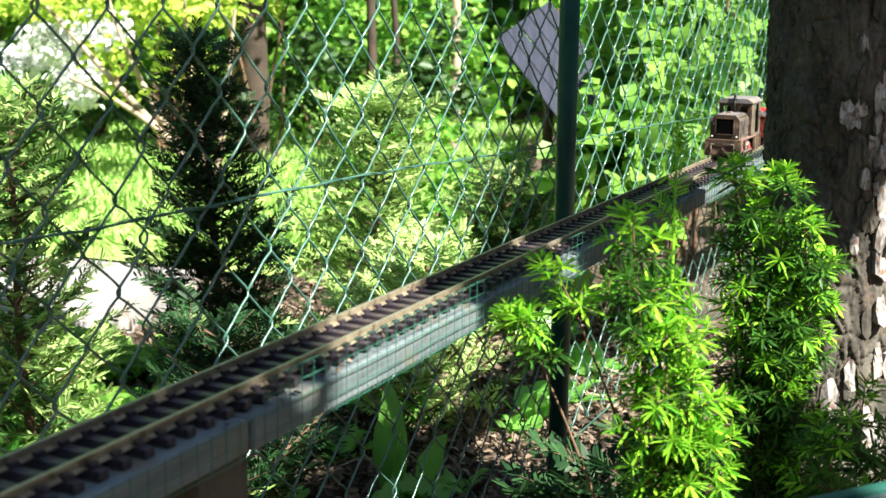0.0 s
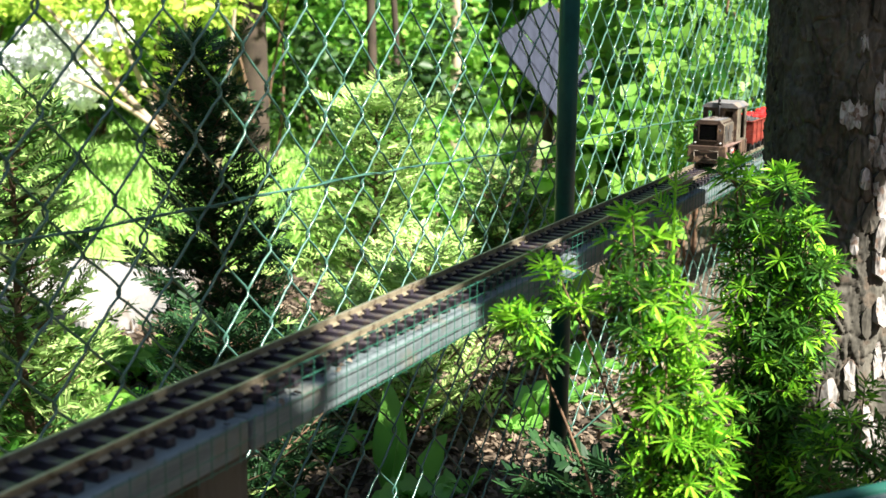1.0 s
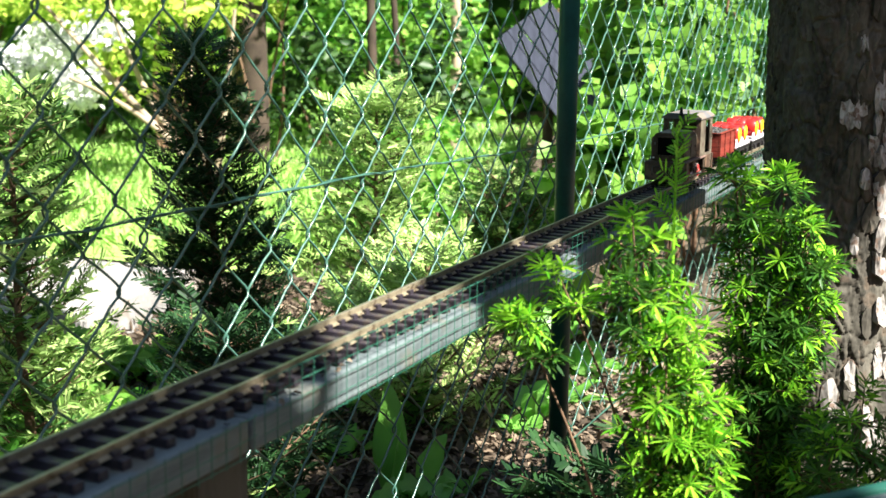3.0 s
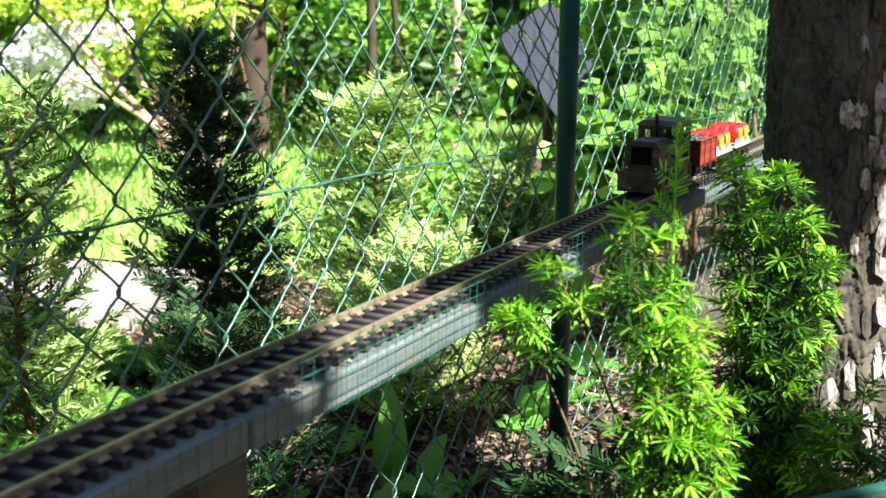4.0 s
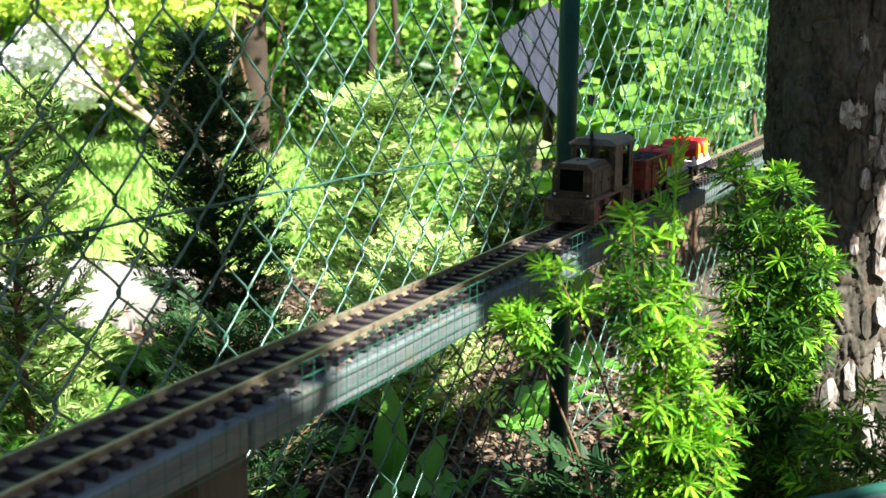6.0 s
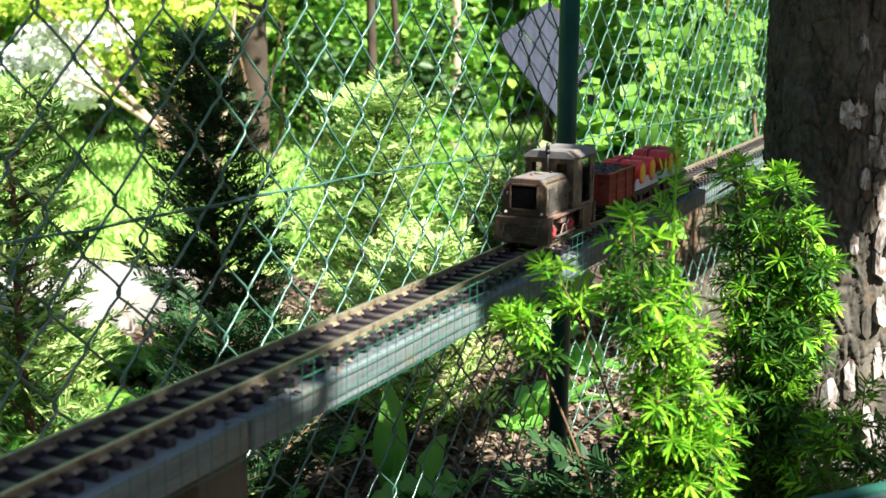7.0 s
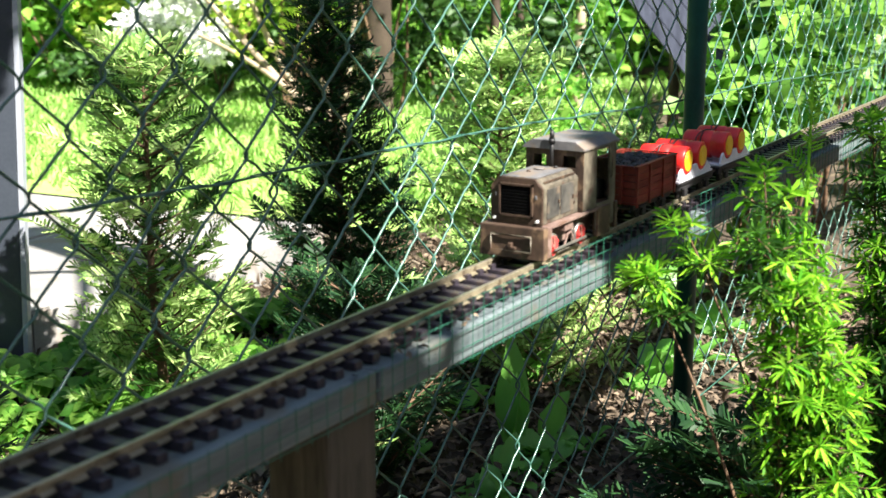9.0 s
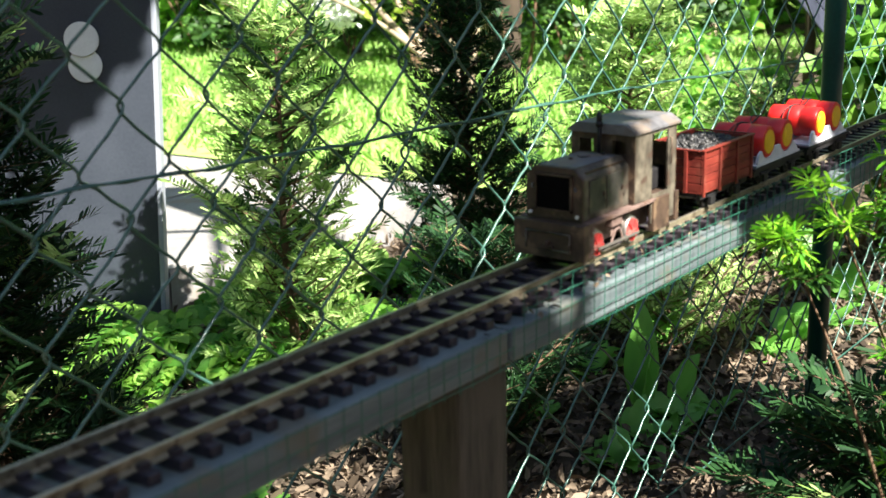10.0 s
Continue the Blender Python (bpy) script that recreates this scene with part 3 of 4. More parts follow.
        segs = [box(x0 + t, 0.130, y0, y1, 0.037, zt), box(0.163, x1 - t, y0, y1, 0.012, zt), box(0.130, 0.163, y0, y1, 0.099, zt), box(0.130, 0.163, y0, y1, 0.012, 0.040)]
        part("cab_side", join(*segs), M_LOCO, cab)
        hy = s * (cw + 0.0022)
        child("grab_rail", data("grab_rail", *tube([(0.166, s * cw, 0.091), (0.166, hy, 0.090), (0.166, hy, 0.066), (0.166, s * cw, 0.065)], 0.0007, 6), M_LOCOFRONT, True), cab)
    part("engine_block", box(0.105, 0.178, -0.022, 0.022, 0.039, 0.060, 0.002), M_BLACK, cab)
    r = 0.0365
    roof = prism([(-r, 0.1022), (-r, 0.1045), (-r + 0.011, 0.1118), (r - 0.011, 0.1118), (r, 0.1045), (r, 0.1022)], 0.093, "x", 0.0005)
    roof.transform(Matrix.Translation((0.0915, 0, 0)))
    part("roof", roof, M_ROOF, root, "dusty pale cab roof with sloped sides")
    part("rear_buffer_beam", box(0.1765, 0.184, -0.036, 0.036, 0.006, 0.036, 0.001), M_LOCOFRONT, root)
    part("rear_coupler", box(0.184, 0.210, -0.005, 0.005, 0.010, 0.014, 0.0008), M_BLACK, root)
    wheels = [wheelset(root, x, 0.0125, 0.0305, M_REDWHEEL) for x in (0.034, 0.099)]
    return root, wheels


def underframe(root, x0, x1):
    part("underframe", box(x0, x1, -0.026, 0.026, 0.0155, 0.0195, 0.0008), M_BLACK, root)
    for s in (-1, 1):
        part("sole_bar", box(x0, x1, s * 0.0285 - 0.002, s * 0.0285 + 0.002, 0.0125, 0.0195, 0.0006), M_BLACK, root)
        for x in (x0 + 0.028, x1 - 0.028):
            bm = box(x - 0.0055, x + 0.0055, s * 0.0315 - 0.002, s * 0.0315 + 0.002, 0.004, 0.0135, 0.0008)
            bm = join(bm, box(x - 0.012, x + 0.012, s * 0.0315 - 0.0012, s * 0.0315 + 0.0012, 0.0132, 0.0158, 0.0004))
            part("axle_box", bm, M_BLACK, root)
    for xa, xb in ((x0 - 0.011, x0), (x1, x1 + 0.011)):
        part("coupler", box(xa, xb, -0.004, 0.004, 0.010, 0.014, 0.0006), M_BLACK, root)
    return [wheelset(root, x, 0.0085, 0.0255, M_BLACK, False) for x in (x0 + 0.028, x1 - 0.028)]


def coal_wagon():
    root = tagged(new("coal_wagon"), "dark red boarded open wagon filled with black coal", "wagon")
    L, w, z0, z1 = 0.122, 0.0345, 0.020, 0.064
    wheels = underframe(root, 0.002, L - 0.002)
    part("floor", box(0, L, -w, w, z0, z0 + 0.002), M_REDWOOD, root)
    nb = 5
    hgt = (z1 - z0 - 0.002) / nb
    for i in range(nb):
        a = z0 + 0.002 + i * hgt
        for s in (-1, 1):
            y0, y1 = sorted((s * w, s * (w - 0.002)))
            part("board", box(0, L, y0, y1, a + 0.0003, a + hgt - 0.0003, 0.0005), M_REDWOOD, root)
        for xa in (0.0002, L - 0.0022):
            part("board", box(xa, xa + 0.002, -w + 0.0021, w - 0.0021, a + 0.0003, a + hgt - 0.0003, 0.0005), M_REDWOOD, root)
    for s in (-1, 1):
        for x in (0.002, 0.040, 0.082, L - 0.003):
            y0, y1 = sorted((s * w, s * (w + 0.0022)))
            part("stanchion", box(x - 0.002, x + 0.002, y0, y1, z0 - 0.003, z1 + 0.0005, 0.0005), M_REDWOOD, root)
        part("top_rail", box(-0.001, L + 0.001, *sorted((s * (w - 0.0025), s * (w + 0.0028))), z1, z1 + 0.0018, 0.0005), M_REDWOOD, root)
    for xa in (-0.002, L - 0.001):
        part("top_rail", box(xa, xa + 0.003, -w + 0.003, w - 0.003, z1, z1 + 0.0018, 0.0005), M_REDWOOD, root)
    for y in (-0.016, 0.016):
        part("end_post", box(-0.0022, 0.0, y - 0.002, y + 0.002, z0, z1, 0.0005), M_REDWOOD, root)
    # coal: a heap of small angular lumps
    rng = np.random.default_rng(6)
    cube = np.array([(x, y, z) for x in (-1, 1) for y in (-1, 1) for z in (-1, 1)], float)
    cf = np.array([(0, 1, 3, 2), (4, 6, 7, 5), (0, 4, 5, 1), (2, 3, 7, 6), (0, 2, 6, 4), (1, 5, 7, 3)])
    lumps = []
    for _ in range(700):
        x, y = rng.uniform(0.004, L - 0.004), rng.uniform(-w + 0.004, w - 0.004)
        top = 0.0575 + 0.0105 * max(0, 1 - ((x - L / 2) / (L / 2)) ** 2) * max(0, 1 - (y / w) ** 2)
        q = Euler(rng.uniform(0, 6.28, 3)).to_matrix()
        s = rng.uniform(0.0012, 0.0030)
        v = (cube * rng.uniform(0.6, 1.1, 3) + rng.normal(size=(8, 3)) * 0.22) * s
        lumps.append((v @ np.array(q).T + np.array([x, y, top + rng.uniform(-0.003, 0.0008)]), cf))
    child("coal_load", data("coal_load", *merge(lumps), M_COAL), root, None, "heap of glossy black coal lumps")
    part("coal_base", box(0.0025, L - 0.0025, -w + 0.0022, w - 0.0022, z0 + 0.0022, 0.0565), M_COAL, root)
    return root, wheels


def barrel_wagon():
    root = tagged(new("barrel_wagon"), "black flat wagon carrying two red barrels with yellow lids", "wagon")
    L = 0.138
    wheels = underframe(root, 0.002, L - 0.002)
    part("deck", box(0, L, -0.033, 0.033, 0.0196, 0.0225, 0.0006), M_BLACK, root)
    for i in range(3):
        y = -0.029 + i * 0.029
        # grey cradle cut out to seat the barrels
        out = [(0.012, 0.0226), (0.126, 0.0226), (0.126, 0.028), (0.116, 0.036)]
        for cx in (0.092, 0.040):
            for k in range(7):
                a = math.radians(-25 - k * 130 / 6)
                out.append((cx + 0.0192 * math.cos(a), 0.0475 + 0.0192 * math.sin(a)))
        out += [(0.016, 0.036), (0.012, 0.028)]
        bm = prism(out, 0.003, "y")
        bm.transform(Matrix.Translation((0, y - 0.0015, 0)))
        part("cradle", bm, M_CRADLE, root, "pale grey barrel cradle")
    part("cradle_base", box(0.006, 0.132, -0.0315, 0.0315, 0.0226, 0.0252, 0.0006), M_CRADLE, root)
    for cx in (0.040, 0.092):
        prof = [(0.0165, -0.031), (0.0180, -0.0295), (0.0185, -0.012), (0.0172, -0.0105), (0.0172, -0.0085), (0.0188, -0.0072), (0.0188, 0.0072), (0.0172, 0.0085), (0.0172, 0.0105), (0.0185, 0.012), (0.0180, 0.0295), (0.0165, 0.031)]
        bm = bmesh.new()
        rings = []
        for r, y in prof:
            rings.append([bm.verts.new((cx + r * math.cos(a), y, 0.0475 + r * math.sin(a))) for a in np.linspace(0, 2 * math.pi, 32, endpoint=False)])
        for p, q in zip(rings, rings[1:]):
            for j in range(32):
                f = bm.faces.new((p[j], p[(j + 1) % 32], q[(j + 1) % 32], q[j]))
                f.smooth = True
        bm.faces.new(rings[0]), bm.faces.new(rings[-1])
        bmesh.ops.recalc_face_normals(bm, faces=bm.faces[:])
        b = part("barrel", bm, M_BARREL, root, "red plastic barrel lying across the wagon")
        for s in (-1, 1):
            m = pose(cx, s * 0.0309, 0.0475, 90 if s < 0 else -90, 0, 0)
            lid = join(cyl(0.0135, 0.013, 0.001, m, 32), cyl(0.0135, 0.0135, 0.0004, m, 32))
            ring = cyl(0.0098, 0.0094, 0.0016, m, 32)
            part("lid", join(lid, ring), M_YELLOW, b, "yellow round barrel lid")
    # black lashing cord over both barrels
    pts = []
    for a in np.linspace(200, 60, 9):
        pts.append((0.040 + 0.0194 * math.cos(math.radians(a)), 0.004, 0.0475 + 0.0194 * math.sin(math.radians(a))))
    pts.append((0.066, 0.004, 0.0600))
    for a in np.linspace(120, -20, 9):
        pts.append((0.092 + 0.0194 * math.cos(math.radians(a)), 0.004, 0.0475 + 0.0194 * math.sin(math.radians(a))))
    child("lashing_cord", data("lashing_cord", *tube(pts, 0.0009, 6), M_BLACK, True), root, None, "thin black lashing cord")
    child("lashing_cord", data("lashing_cord", *tube([(x - 0.001, y + 0.007 * math.sin(x * 90), z + 0.0004) for x, y, z in pts], 0.0007, 6), M_BLACK, True), root, None, "thin black lashing cord")
    return root, wheels


LOCO, LOCO_WHEELS = locomotive()
COAL, COAL_WHEELS = coal_wagon()
FLAT, FLAT_WHEELS = barrel_wagon()
FLAT_B = copy_thing(FLAT, pose(0, 0, 0))
FLAT_B_WHEELS = [o for o in FLAT_B.children if o.name.startswith("wheelset")]
for ob in (FLAT, FLAT_B):
    ob["group"] = "barrel wagons of the train"


# ---- tree beside the track ----
def big_tree():
    root = tagged(new("tree"), "old tree with flaking grey-brown bark beside the track", "tree")
    bx, by = 2.04, -0.300
    rng = np.random.default_rng(12)
    # bark as plates of uneven height with deep cracks between, longer than wide
    seg, rows = 300, 430
    ang = np.linspace(0, 2 * np.pi, seg, endpoint=False)
    zz = np.concatenate([np.linspace(-0.05, 0.25, 30, endpoint=False), np.linspace(0.25, 1.25, rows - 60, endpoint=False), np.linspace(1.25, 3.2, 30)])
    A, Z = np.meshgrid(ang, zz)
    U, W = A * 0.12, Z * 0.42
    U = U + 0.010 * np.sin(W * 31 + 2 * np.sin(A * 3)) + 0.004 * np.sin(W * 97 + A * 11)
    W = W + 0.006 * np.sin(U * 75) + 0.003 * np.sin(U * 190 + W * 60)
    n = 4200
    su, sw = rng.uniform(0, 2 * np.pi * 0.12, n), rng.uniform(-0.05, 1.4, n)
    high = rng.uniform(0, 1, n)
    tilt = rng.normal(size=(n, 2))
    F1, F2, I1 = np.full(A.shape, 9.0), np.full(A.shape, 9.0), np.zeros(A.shape, int)
    for k in range(n):
        band = np.abs(zz * 0.42 - sw[k]) < 0.085
        if not band.any():
            continue
        du = U[band] - su[k]
        du = (du + 0.377) % 0.75398 - 0.377
        d = np.hypot(du, W[band] - sw[k]) + 0.004 * high[k]
        f1, f2, i1 = F1[band], F2[band], I1[band]
        closer = d < f1
        f2 = np.where(closer, f1, np.minimum(f2, d))
        i1 = np.where(closer, k, i1)
        F1[band], F2[band], I1[band] = np.where(closer, d, f1), f2, i1
    gap = np.clip((F2 - F1) / 0.0032, 0, 1)
    plate = high[I1] * 0.0042 + tilt[I1, 1] * (W - sw[I1]) * 0.10 + tilt[I1, 0] * 0.001
    rough = 0.0016 * np.sin(U * 420 + 6 * high[I1] * 6) * np.sin(W * 150 + U * 90) + rng.normal(size=A.shape) * 0.0007 + 0.0011 * np.sin(U * 900 + 9 * np.sin(W * 60)) * np.sin(W * 260 + 5 * high[I1])
    swell = 0.006 * np.sin(2 * A + 1.0 + Z) + 0.003 * np.sin(3 * A - 2 * Z)
    knot = 0.020 * np.exp(-(((A - 3.55) * 0.12) ** 2 + (Z - 0.84) ** 2) / 0.0006) - 0.024 * np.exp(-(((A - 3.55) * 0.12) ** 2 + (Z - 0.84) ** 2) / 0.00012)
    knot = 0.6 * knot + 0.008 * np.exp(-(((A - 2.75) * 0.12) ** 2 + (Z - 0.82) ** 2) / 0.0005)
    R = 0.116 - 0.008 * Z + 0.05 * np.exp(-np.maximum(Z, 0) * 5) + gap ** 0.5 * (0.004 + plate) + rough * gap + swell + knot
    X = bx - 0.012 * (Z - 0.6) + R * np.cos(A)
    Y = by + 0.02 * (Z - 0.6) + R * np.sin(A)
    V = np.stack([X, Y, Z], -1).reshape(-1, 3)
    jj, ii = np.meshgrid(np.arange(rows - 1), np.arange(seg), indexing="ij")
    jj, ii = jj.ravel(), ii.ravel()
    F = np.stack([jj * seg + ii, jj * seg + (ii + 1) % seg, (jj + 1) * seg + (ii + 1) % seg, (jj + 1) * seg + ii], 1)
    child("trunk", data("trunk", V, F, M_BARK, False), root)
    # loose bark scales, shaggy on one side, paler there with sunlight put into colour
    for k in range(300):
        a0 = math.radians(190 + 110 * rng.uniform(0, 1) ** 0.8) if k < 250 else math.radians(rng.uniform(110, 190))
        shaggy = k < 250
        z0 = rng.uniform(0.30, 1.12)
        wide = rng.uniform(0.005, 0.012) if shaggy else rng.uniform(0.005, 0.009)
        tall = wide * rng.uniform(1.5, 4.0 if shaggy else 1.7)
        lift = rng.uniform(0.004, 0.011) if shaggy else rng.uniform(0.0035, 0.006)
        lean_out = rng.normal() * (0.10 if shaggy else 0.05)
        ring = []
        for j in range(10):
            th = j * 2 * math.pi / 10 + rng.normal() * 0.12
            q = rng.uniform(0.7, 1.15) / max(abs(math.cos(th)), abs(math.sin(th))) ** 0.7
            ring.append((q * wide * math.cos(th), q * tall * math.sin(th)))
        outer, inner = [], []
        for u, v in [(0, 0)] + ring:
            z = z0 + v
            aa = a0 + u / 0.12
            base = 0.118 - 0.008 * z + 0.05 * math.exp(-z * 5) + 0.006 * math.sin(2 * aa + 1.0 + z) + 0.003 * math.sin(3 * aa - 2 * z)
            for r, bag in ((base + lift + lean_out * v + (0.0012 if (u, v) == (0, 0) else rng.uniform(-0.003, 0.003)), outer), (base - 0.004, inner)):
                bag.append((bx - 0.012 * (z - 0.6) + r * math.cos(aa), by + 0.02 * (z - 0.6) + r * math.sin(aa), z))
        bm = bmesh.new()
        top = [bm.verts.new(p) for p in outer]
        low = [bm.verts.new(p) for p in inner[1:]]
        for j in range(10):
            n2 = (j + 1) % 10
            bm.faces.new((top[0], top[1 + j], top[1 + n2]))
            bm.faces.new((top[1 + j], low[j], low[n2], top[1 + n2]))
        part("bark_plate", bm, M_BARKSUN if shaggy and rng.uniform() < 0.75 else M_BARK, root)
    # limbs and crown added above the view, placed to shade track, fence and panel
    unseen_crown = [(-0.28, -1.66, 2.5, 0.36, 0.3, 0.14),
             (0.21, -1.66, 2.5, 0.17, 0.26, 0.12),
             (0.36, -1.9, 2.5, 0.17, 0.14, 0.08),
             (0.97, -1.67, 2.5, 0.04, 0.06, 0.06),
             (1.37, -1.67, 2.5, 0.13, 0.1, 0.08),
             (1.51, -1.67, 2.5, 0.08, 0.08, 0.06),
             (0.56, -0.8, 2.5, 0.22, 0.22, 0.15),
             (1.43, 0.12, 2.65, 0.28, 0.13, 0.08),
             (0.36, -1.3, 2.5, 0.28, 0.2, 0.1),
             (1.51, -1.87, 2.5, 0.06, 0.07, 0.06),
             (1.23, -2.32, 2.5, 0.14, 0.14, 0.1),
             (0.04, -2.8, 3.2, 0.4, 0.4, 0.3),
             (0.7, -1.28, 2.5, 0.16, 0.19, 0.08),
             (1.48, -1.84, 2.5, 0.08, 0.06, 0.06),
             (0.52, -1.54, 2.5, 0.01, 0.02, 0.02),
             (0.06, -1.70, 2.5, 0.10, 0.06, 0.06)]
    limbs = []
    for x, y, z, rx, ry, rz in unseen_crown:
        foot = np.array([bx - 0.03, by + 0.03, min(2.9, z - 0.15 + rng.uniform(-0.1, 0.2))])
        top = np.array([x, y, z])
        mid = (foot + top) / 2 + np.array([0, 0, 0.18])
        t = np.linspace(0, 1, 10)[:, None]
        limbs.append(tube((1 - t) ** 2 * foot + 2 * t * (1 - t) * mid + t * t * top, np.linspace(0.020, 0.006, 10), 8))
    child("limbs", data("limbs", *merge(limbs), M_BARK, True), root)
    sprays = []
    for x, y, z, rx, ry, rz in unseen_crown:
        for _ in range(6 + int(110 * rx * ry)):
            p = unit(rng.normal(size=3)) * rng.uniform(0.1, 1)
            sprays.append((x + p[0] * rx, y + p[1] * ry, z + p[2] * rz, 0.085, 0.085, 0.06, 1))
    pts = blob_points(rng, sprays, 110)
    child("unseen_crown", data("unseen_crown", *leaves(rng, pts, 0.05, 0.09, 0.65, 0.4), M_SHADECROWN), root)


big_tree()


# ---- yews ----
def sprig_arrays(rng, foot, way, length, needle, flat):
    """Needles in two ranks along a twig, with a few over the top."""
    way = unit(np.asarray(way, float))
    flat = np.cross(way, np.cross(flat, way))
    flat = unit(flat)
    side = np.cross(way, flat)
    n = max(6, int(length / (needle * 0.125)))
    s = np.linspace(0.08, 1.0, n)
    bend = rng.normal(size=3) * 0.12
    base = foot + way * (s * length)[:, None] + bend * (s ** 2 * length)[:, None]
    sg = np.where(np.arange(n) % 2 == 0, 1.0, -1.0)[:, None]
    fwd = (0.45 + 0.75 * s ** 3)[:, None]
    d = unit(side * sg + way * fwd + flat * (0.28 + rng.normal(size=(n, 1)) * 0.25))
    L = (needle * (0.75 + 0.4 * np.sin(s * 2.6)) * rng.uniform(0.8, 1.15, n))[:, None]
    up = unit(flat + rng.normal(size=(n, 3)) * 0.35)
    w = unit(np.cross(d, up)) * needle * 0.10
    curve = -up * L * 0.08
    V = np.stack([base, base + d * L * 0.2 + w * 0.9, base + d * L * 0.78 + w + curve * 0.6, base + d * L + curve, base + d * L * 0.78 - w + curve * 0.6, base + d * L * 0.2 - w * 0.9], 1).reshape(-1, 3)
    i = np.arange(n)[:, None] * 6
    F = np.concatenate([i + np.array([[0, 1, 2, 3]]), i + np.array([[0, 3, 4, 5]])])
    return V, F


def yew(label, x, y, height, radius, seed, boughs=34, needle=0.021, young=0.35, material=None, lean=(0, 0), spread=0.9, fill=1.0, bottom=0.1, spray=1.0):
    rng = np.random.default_rng(seed)
    root = tagged(new("yew_shrub"), label, "shrub")
    root.matrix_basis = pose(x, y, 0)
    old, fresh, wood = [], [], []
    t = np.linspace(0, 1, 12)
    stem = np.stack([lean[0] * t ** 1.5 + 0.012 * np.sin(t * 7 + seed), lean[1] * t ** 1.5 + 0.012 * np.cos(t * 5 + seed), t * height * 0.97 - 0.02], 1)
    wood.append(tube(stem, np.linspace(0.006 + height * 0.008, 0.0018, 12), 7))
    for b in range(boughs):
        h = bottom + (1 - bottom) * (b + rng.uniform(0, 1)) / boughs
        foot = np.array([np.interp(h, t, stem[:, k]) for k in range(3)])
        az = b * 2.4 + rng.uniform(-0.5, 0.5)
        prof = (1 - h) ** 0.75 * (0.55 + 0.45 * min(1, h / 0.25))
        L = radius * (0.25 + 0.95 * prof) * rng.uniform(0.65, 1.2)
        rise = rng.uniform(0.35, 0.9) * spread
        way = unit(np.array([math.cos(az), math.sin(az), rise]))
        m = 6
        u = np.linspace(0, 1, m)
        bough = foot + way * (u * L)[:, None] + np.array([0, 0, 1.0]) * (u ** 2 * L * 0.25)[:, None]
        wood.append(tube(bough, np.linspace(0.0035, 0.0012, m), 5))
        k = max(4, int(L / 0.0105 * fill))
        for i in range(k):
            q = (i + rng.uniform(0.2, 1)) / k
            at = np.array([np.interp(q, u, bough[:, j]) for j in range(3)])
            sg = 1 if i % 2 else -1
            lat = unit(np.cross(way, [0, 0, 1])) * sg
            w2 = unit(way * rng.uniform(0.5, 1.1) + lat * rng.uniform(0.4, 1.1) + np.array([0, 0, rng.uniform(-0.15, 0.5)]))
            sl = rng.uniform(0.03, 0.07) * (0.6 + height) * spray
            flat = unit(np.array([0, 0, 1.0]) + rng.normal(size=3) * 0.35)
            tip = q > (0.2 if young > 0.5 else 0.55) and rng.uniform() < young
            (fresh if tip else old).append(sprig_arrays(rng, at, w2, sl, needle * rng.uniform(0.8, 1.1), flat))
            wood.append(tube([at, at + w2 * sl * 0.95], [0.001, 0.0006], 3))
        (fresh if rng.uniform() < young * 1.6 else old).append(sprig_arrays(rng, bough[-1], way, 0.05, needle, np.array([0, 0, 1.0])))
    for i in range(7):
        (fresh if rng.uniform() < young * 1.6 else old).append(sprig_arrays(rng, stem[-1] - np.array([0, 0, 0.01 * i]), np.array([rng.normal() * 0.35, rng.normal() * 0.35, 1.0]), 0.055, needle, unit(rng.normal(size=3))))
    child("stem", data("stem", *merge(wood), M_TWIG, True), root)
    tagged(child("needles", data("needles", *merge(old), material or M_YEW), root), kind="stuff")
    if fresh:
        tagged(child("fresh_growth", data("fresh_growth", *merge(fresh), M_YEWNEW), root, None, "pale fresh green shoots"), kind="stuff")
    return root


# behind the fence
yew("young yew with dark needles and pale green shoot tips", 1.83, 1.20, 0.80, 0.165, 21, 70, young=0.72, fill=0.45, spread=0.75, needle=0.027, spray=1.1, bottom=0.02)
yew("slender yew growing close behind the fence, shade put into dark green needles", 2.36, 1.09, 0.88, 0.155, 22, 80, young=0.03, fill=0.62, spread=0.8, needle=0.024, spray=1.15, material=M_YEWDARK, lean=(-0.03, 0.04), bottom=0.02)
yew("sunlit pale green young yew behind the fence", 2.76, 0.915, 0.76, 0.175, 23, 64, young=0.9, needle=0.030, spread=0.7, fill=0.42, spray=1.1, bottom=0.02)
yew("low pale green yew in the sun", 2.42, 0.61, 0.42, 0.24, 24, 48, young=0.95, fill=0.6, needle=0.026, bottom=0.02)
yew("dense yew beside the grey panel, its shade put into dark needles", 0.94, 0.91, 0.84, 0.165, 25, 90, young=0.12, fill=0.9, needle=0.024, spread=0.7, material=M_YEWDARK, bottom=0.02)
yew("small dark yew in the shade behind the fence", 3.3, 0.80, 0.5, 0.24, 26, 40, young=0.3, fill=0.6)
yew("low yew beside the post, its shade put into dark needles", 1.72, 0.62, 0.42, 0.2, 27, 44, young=0.05, fill=0.9, material=M_YEWDARK)
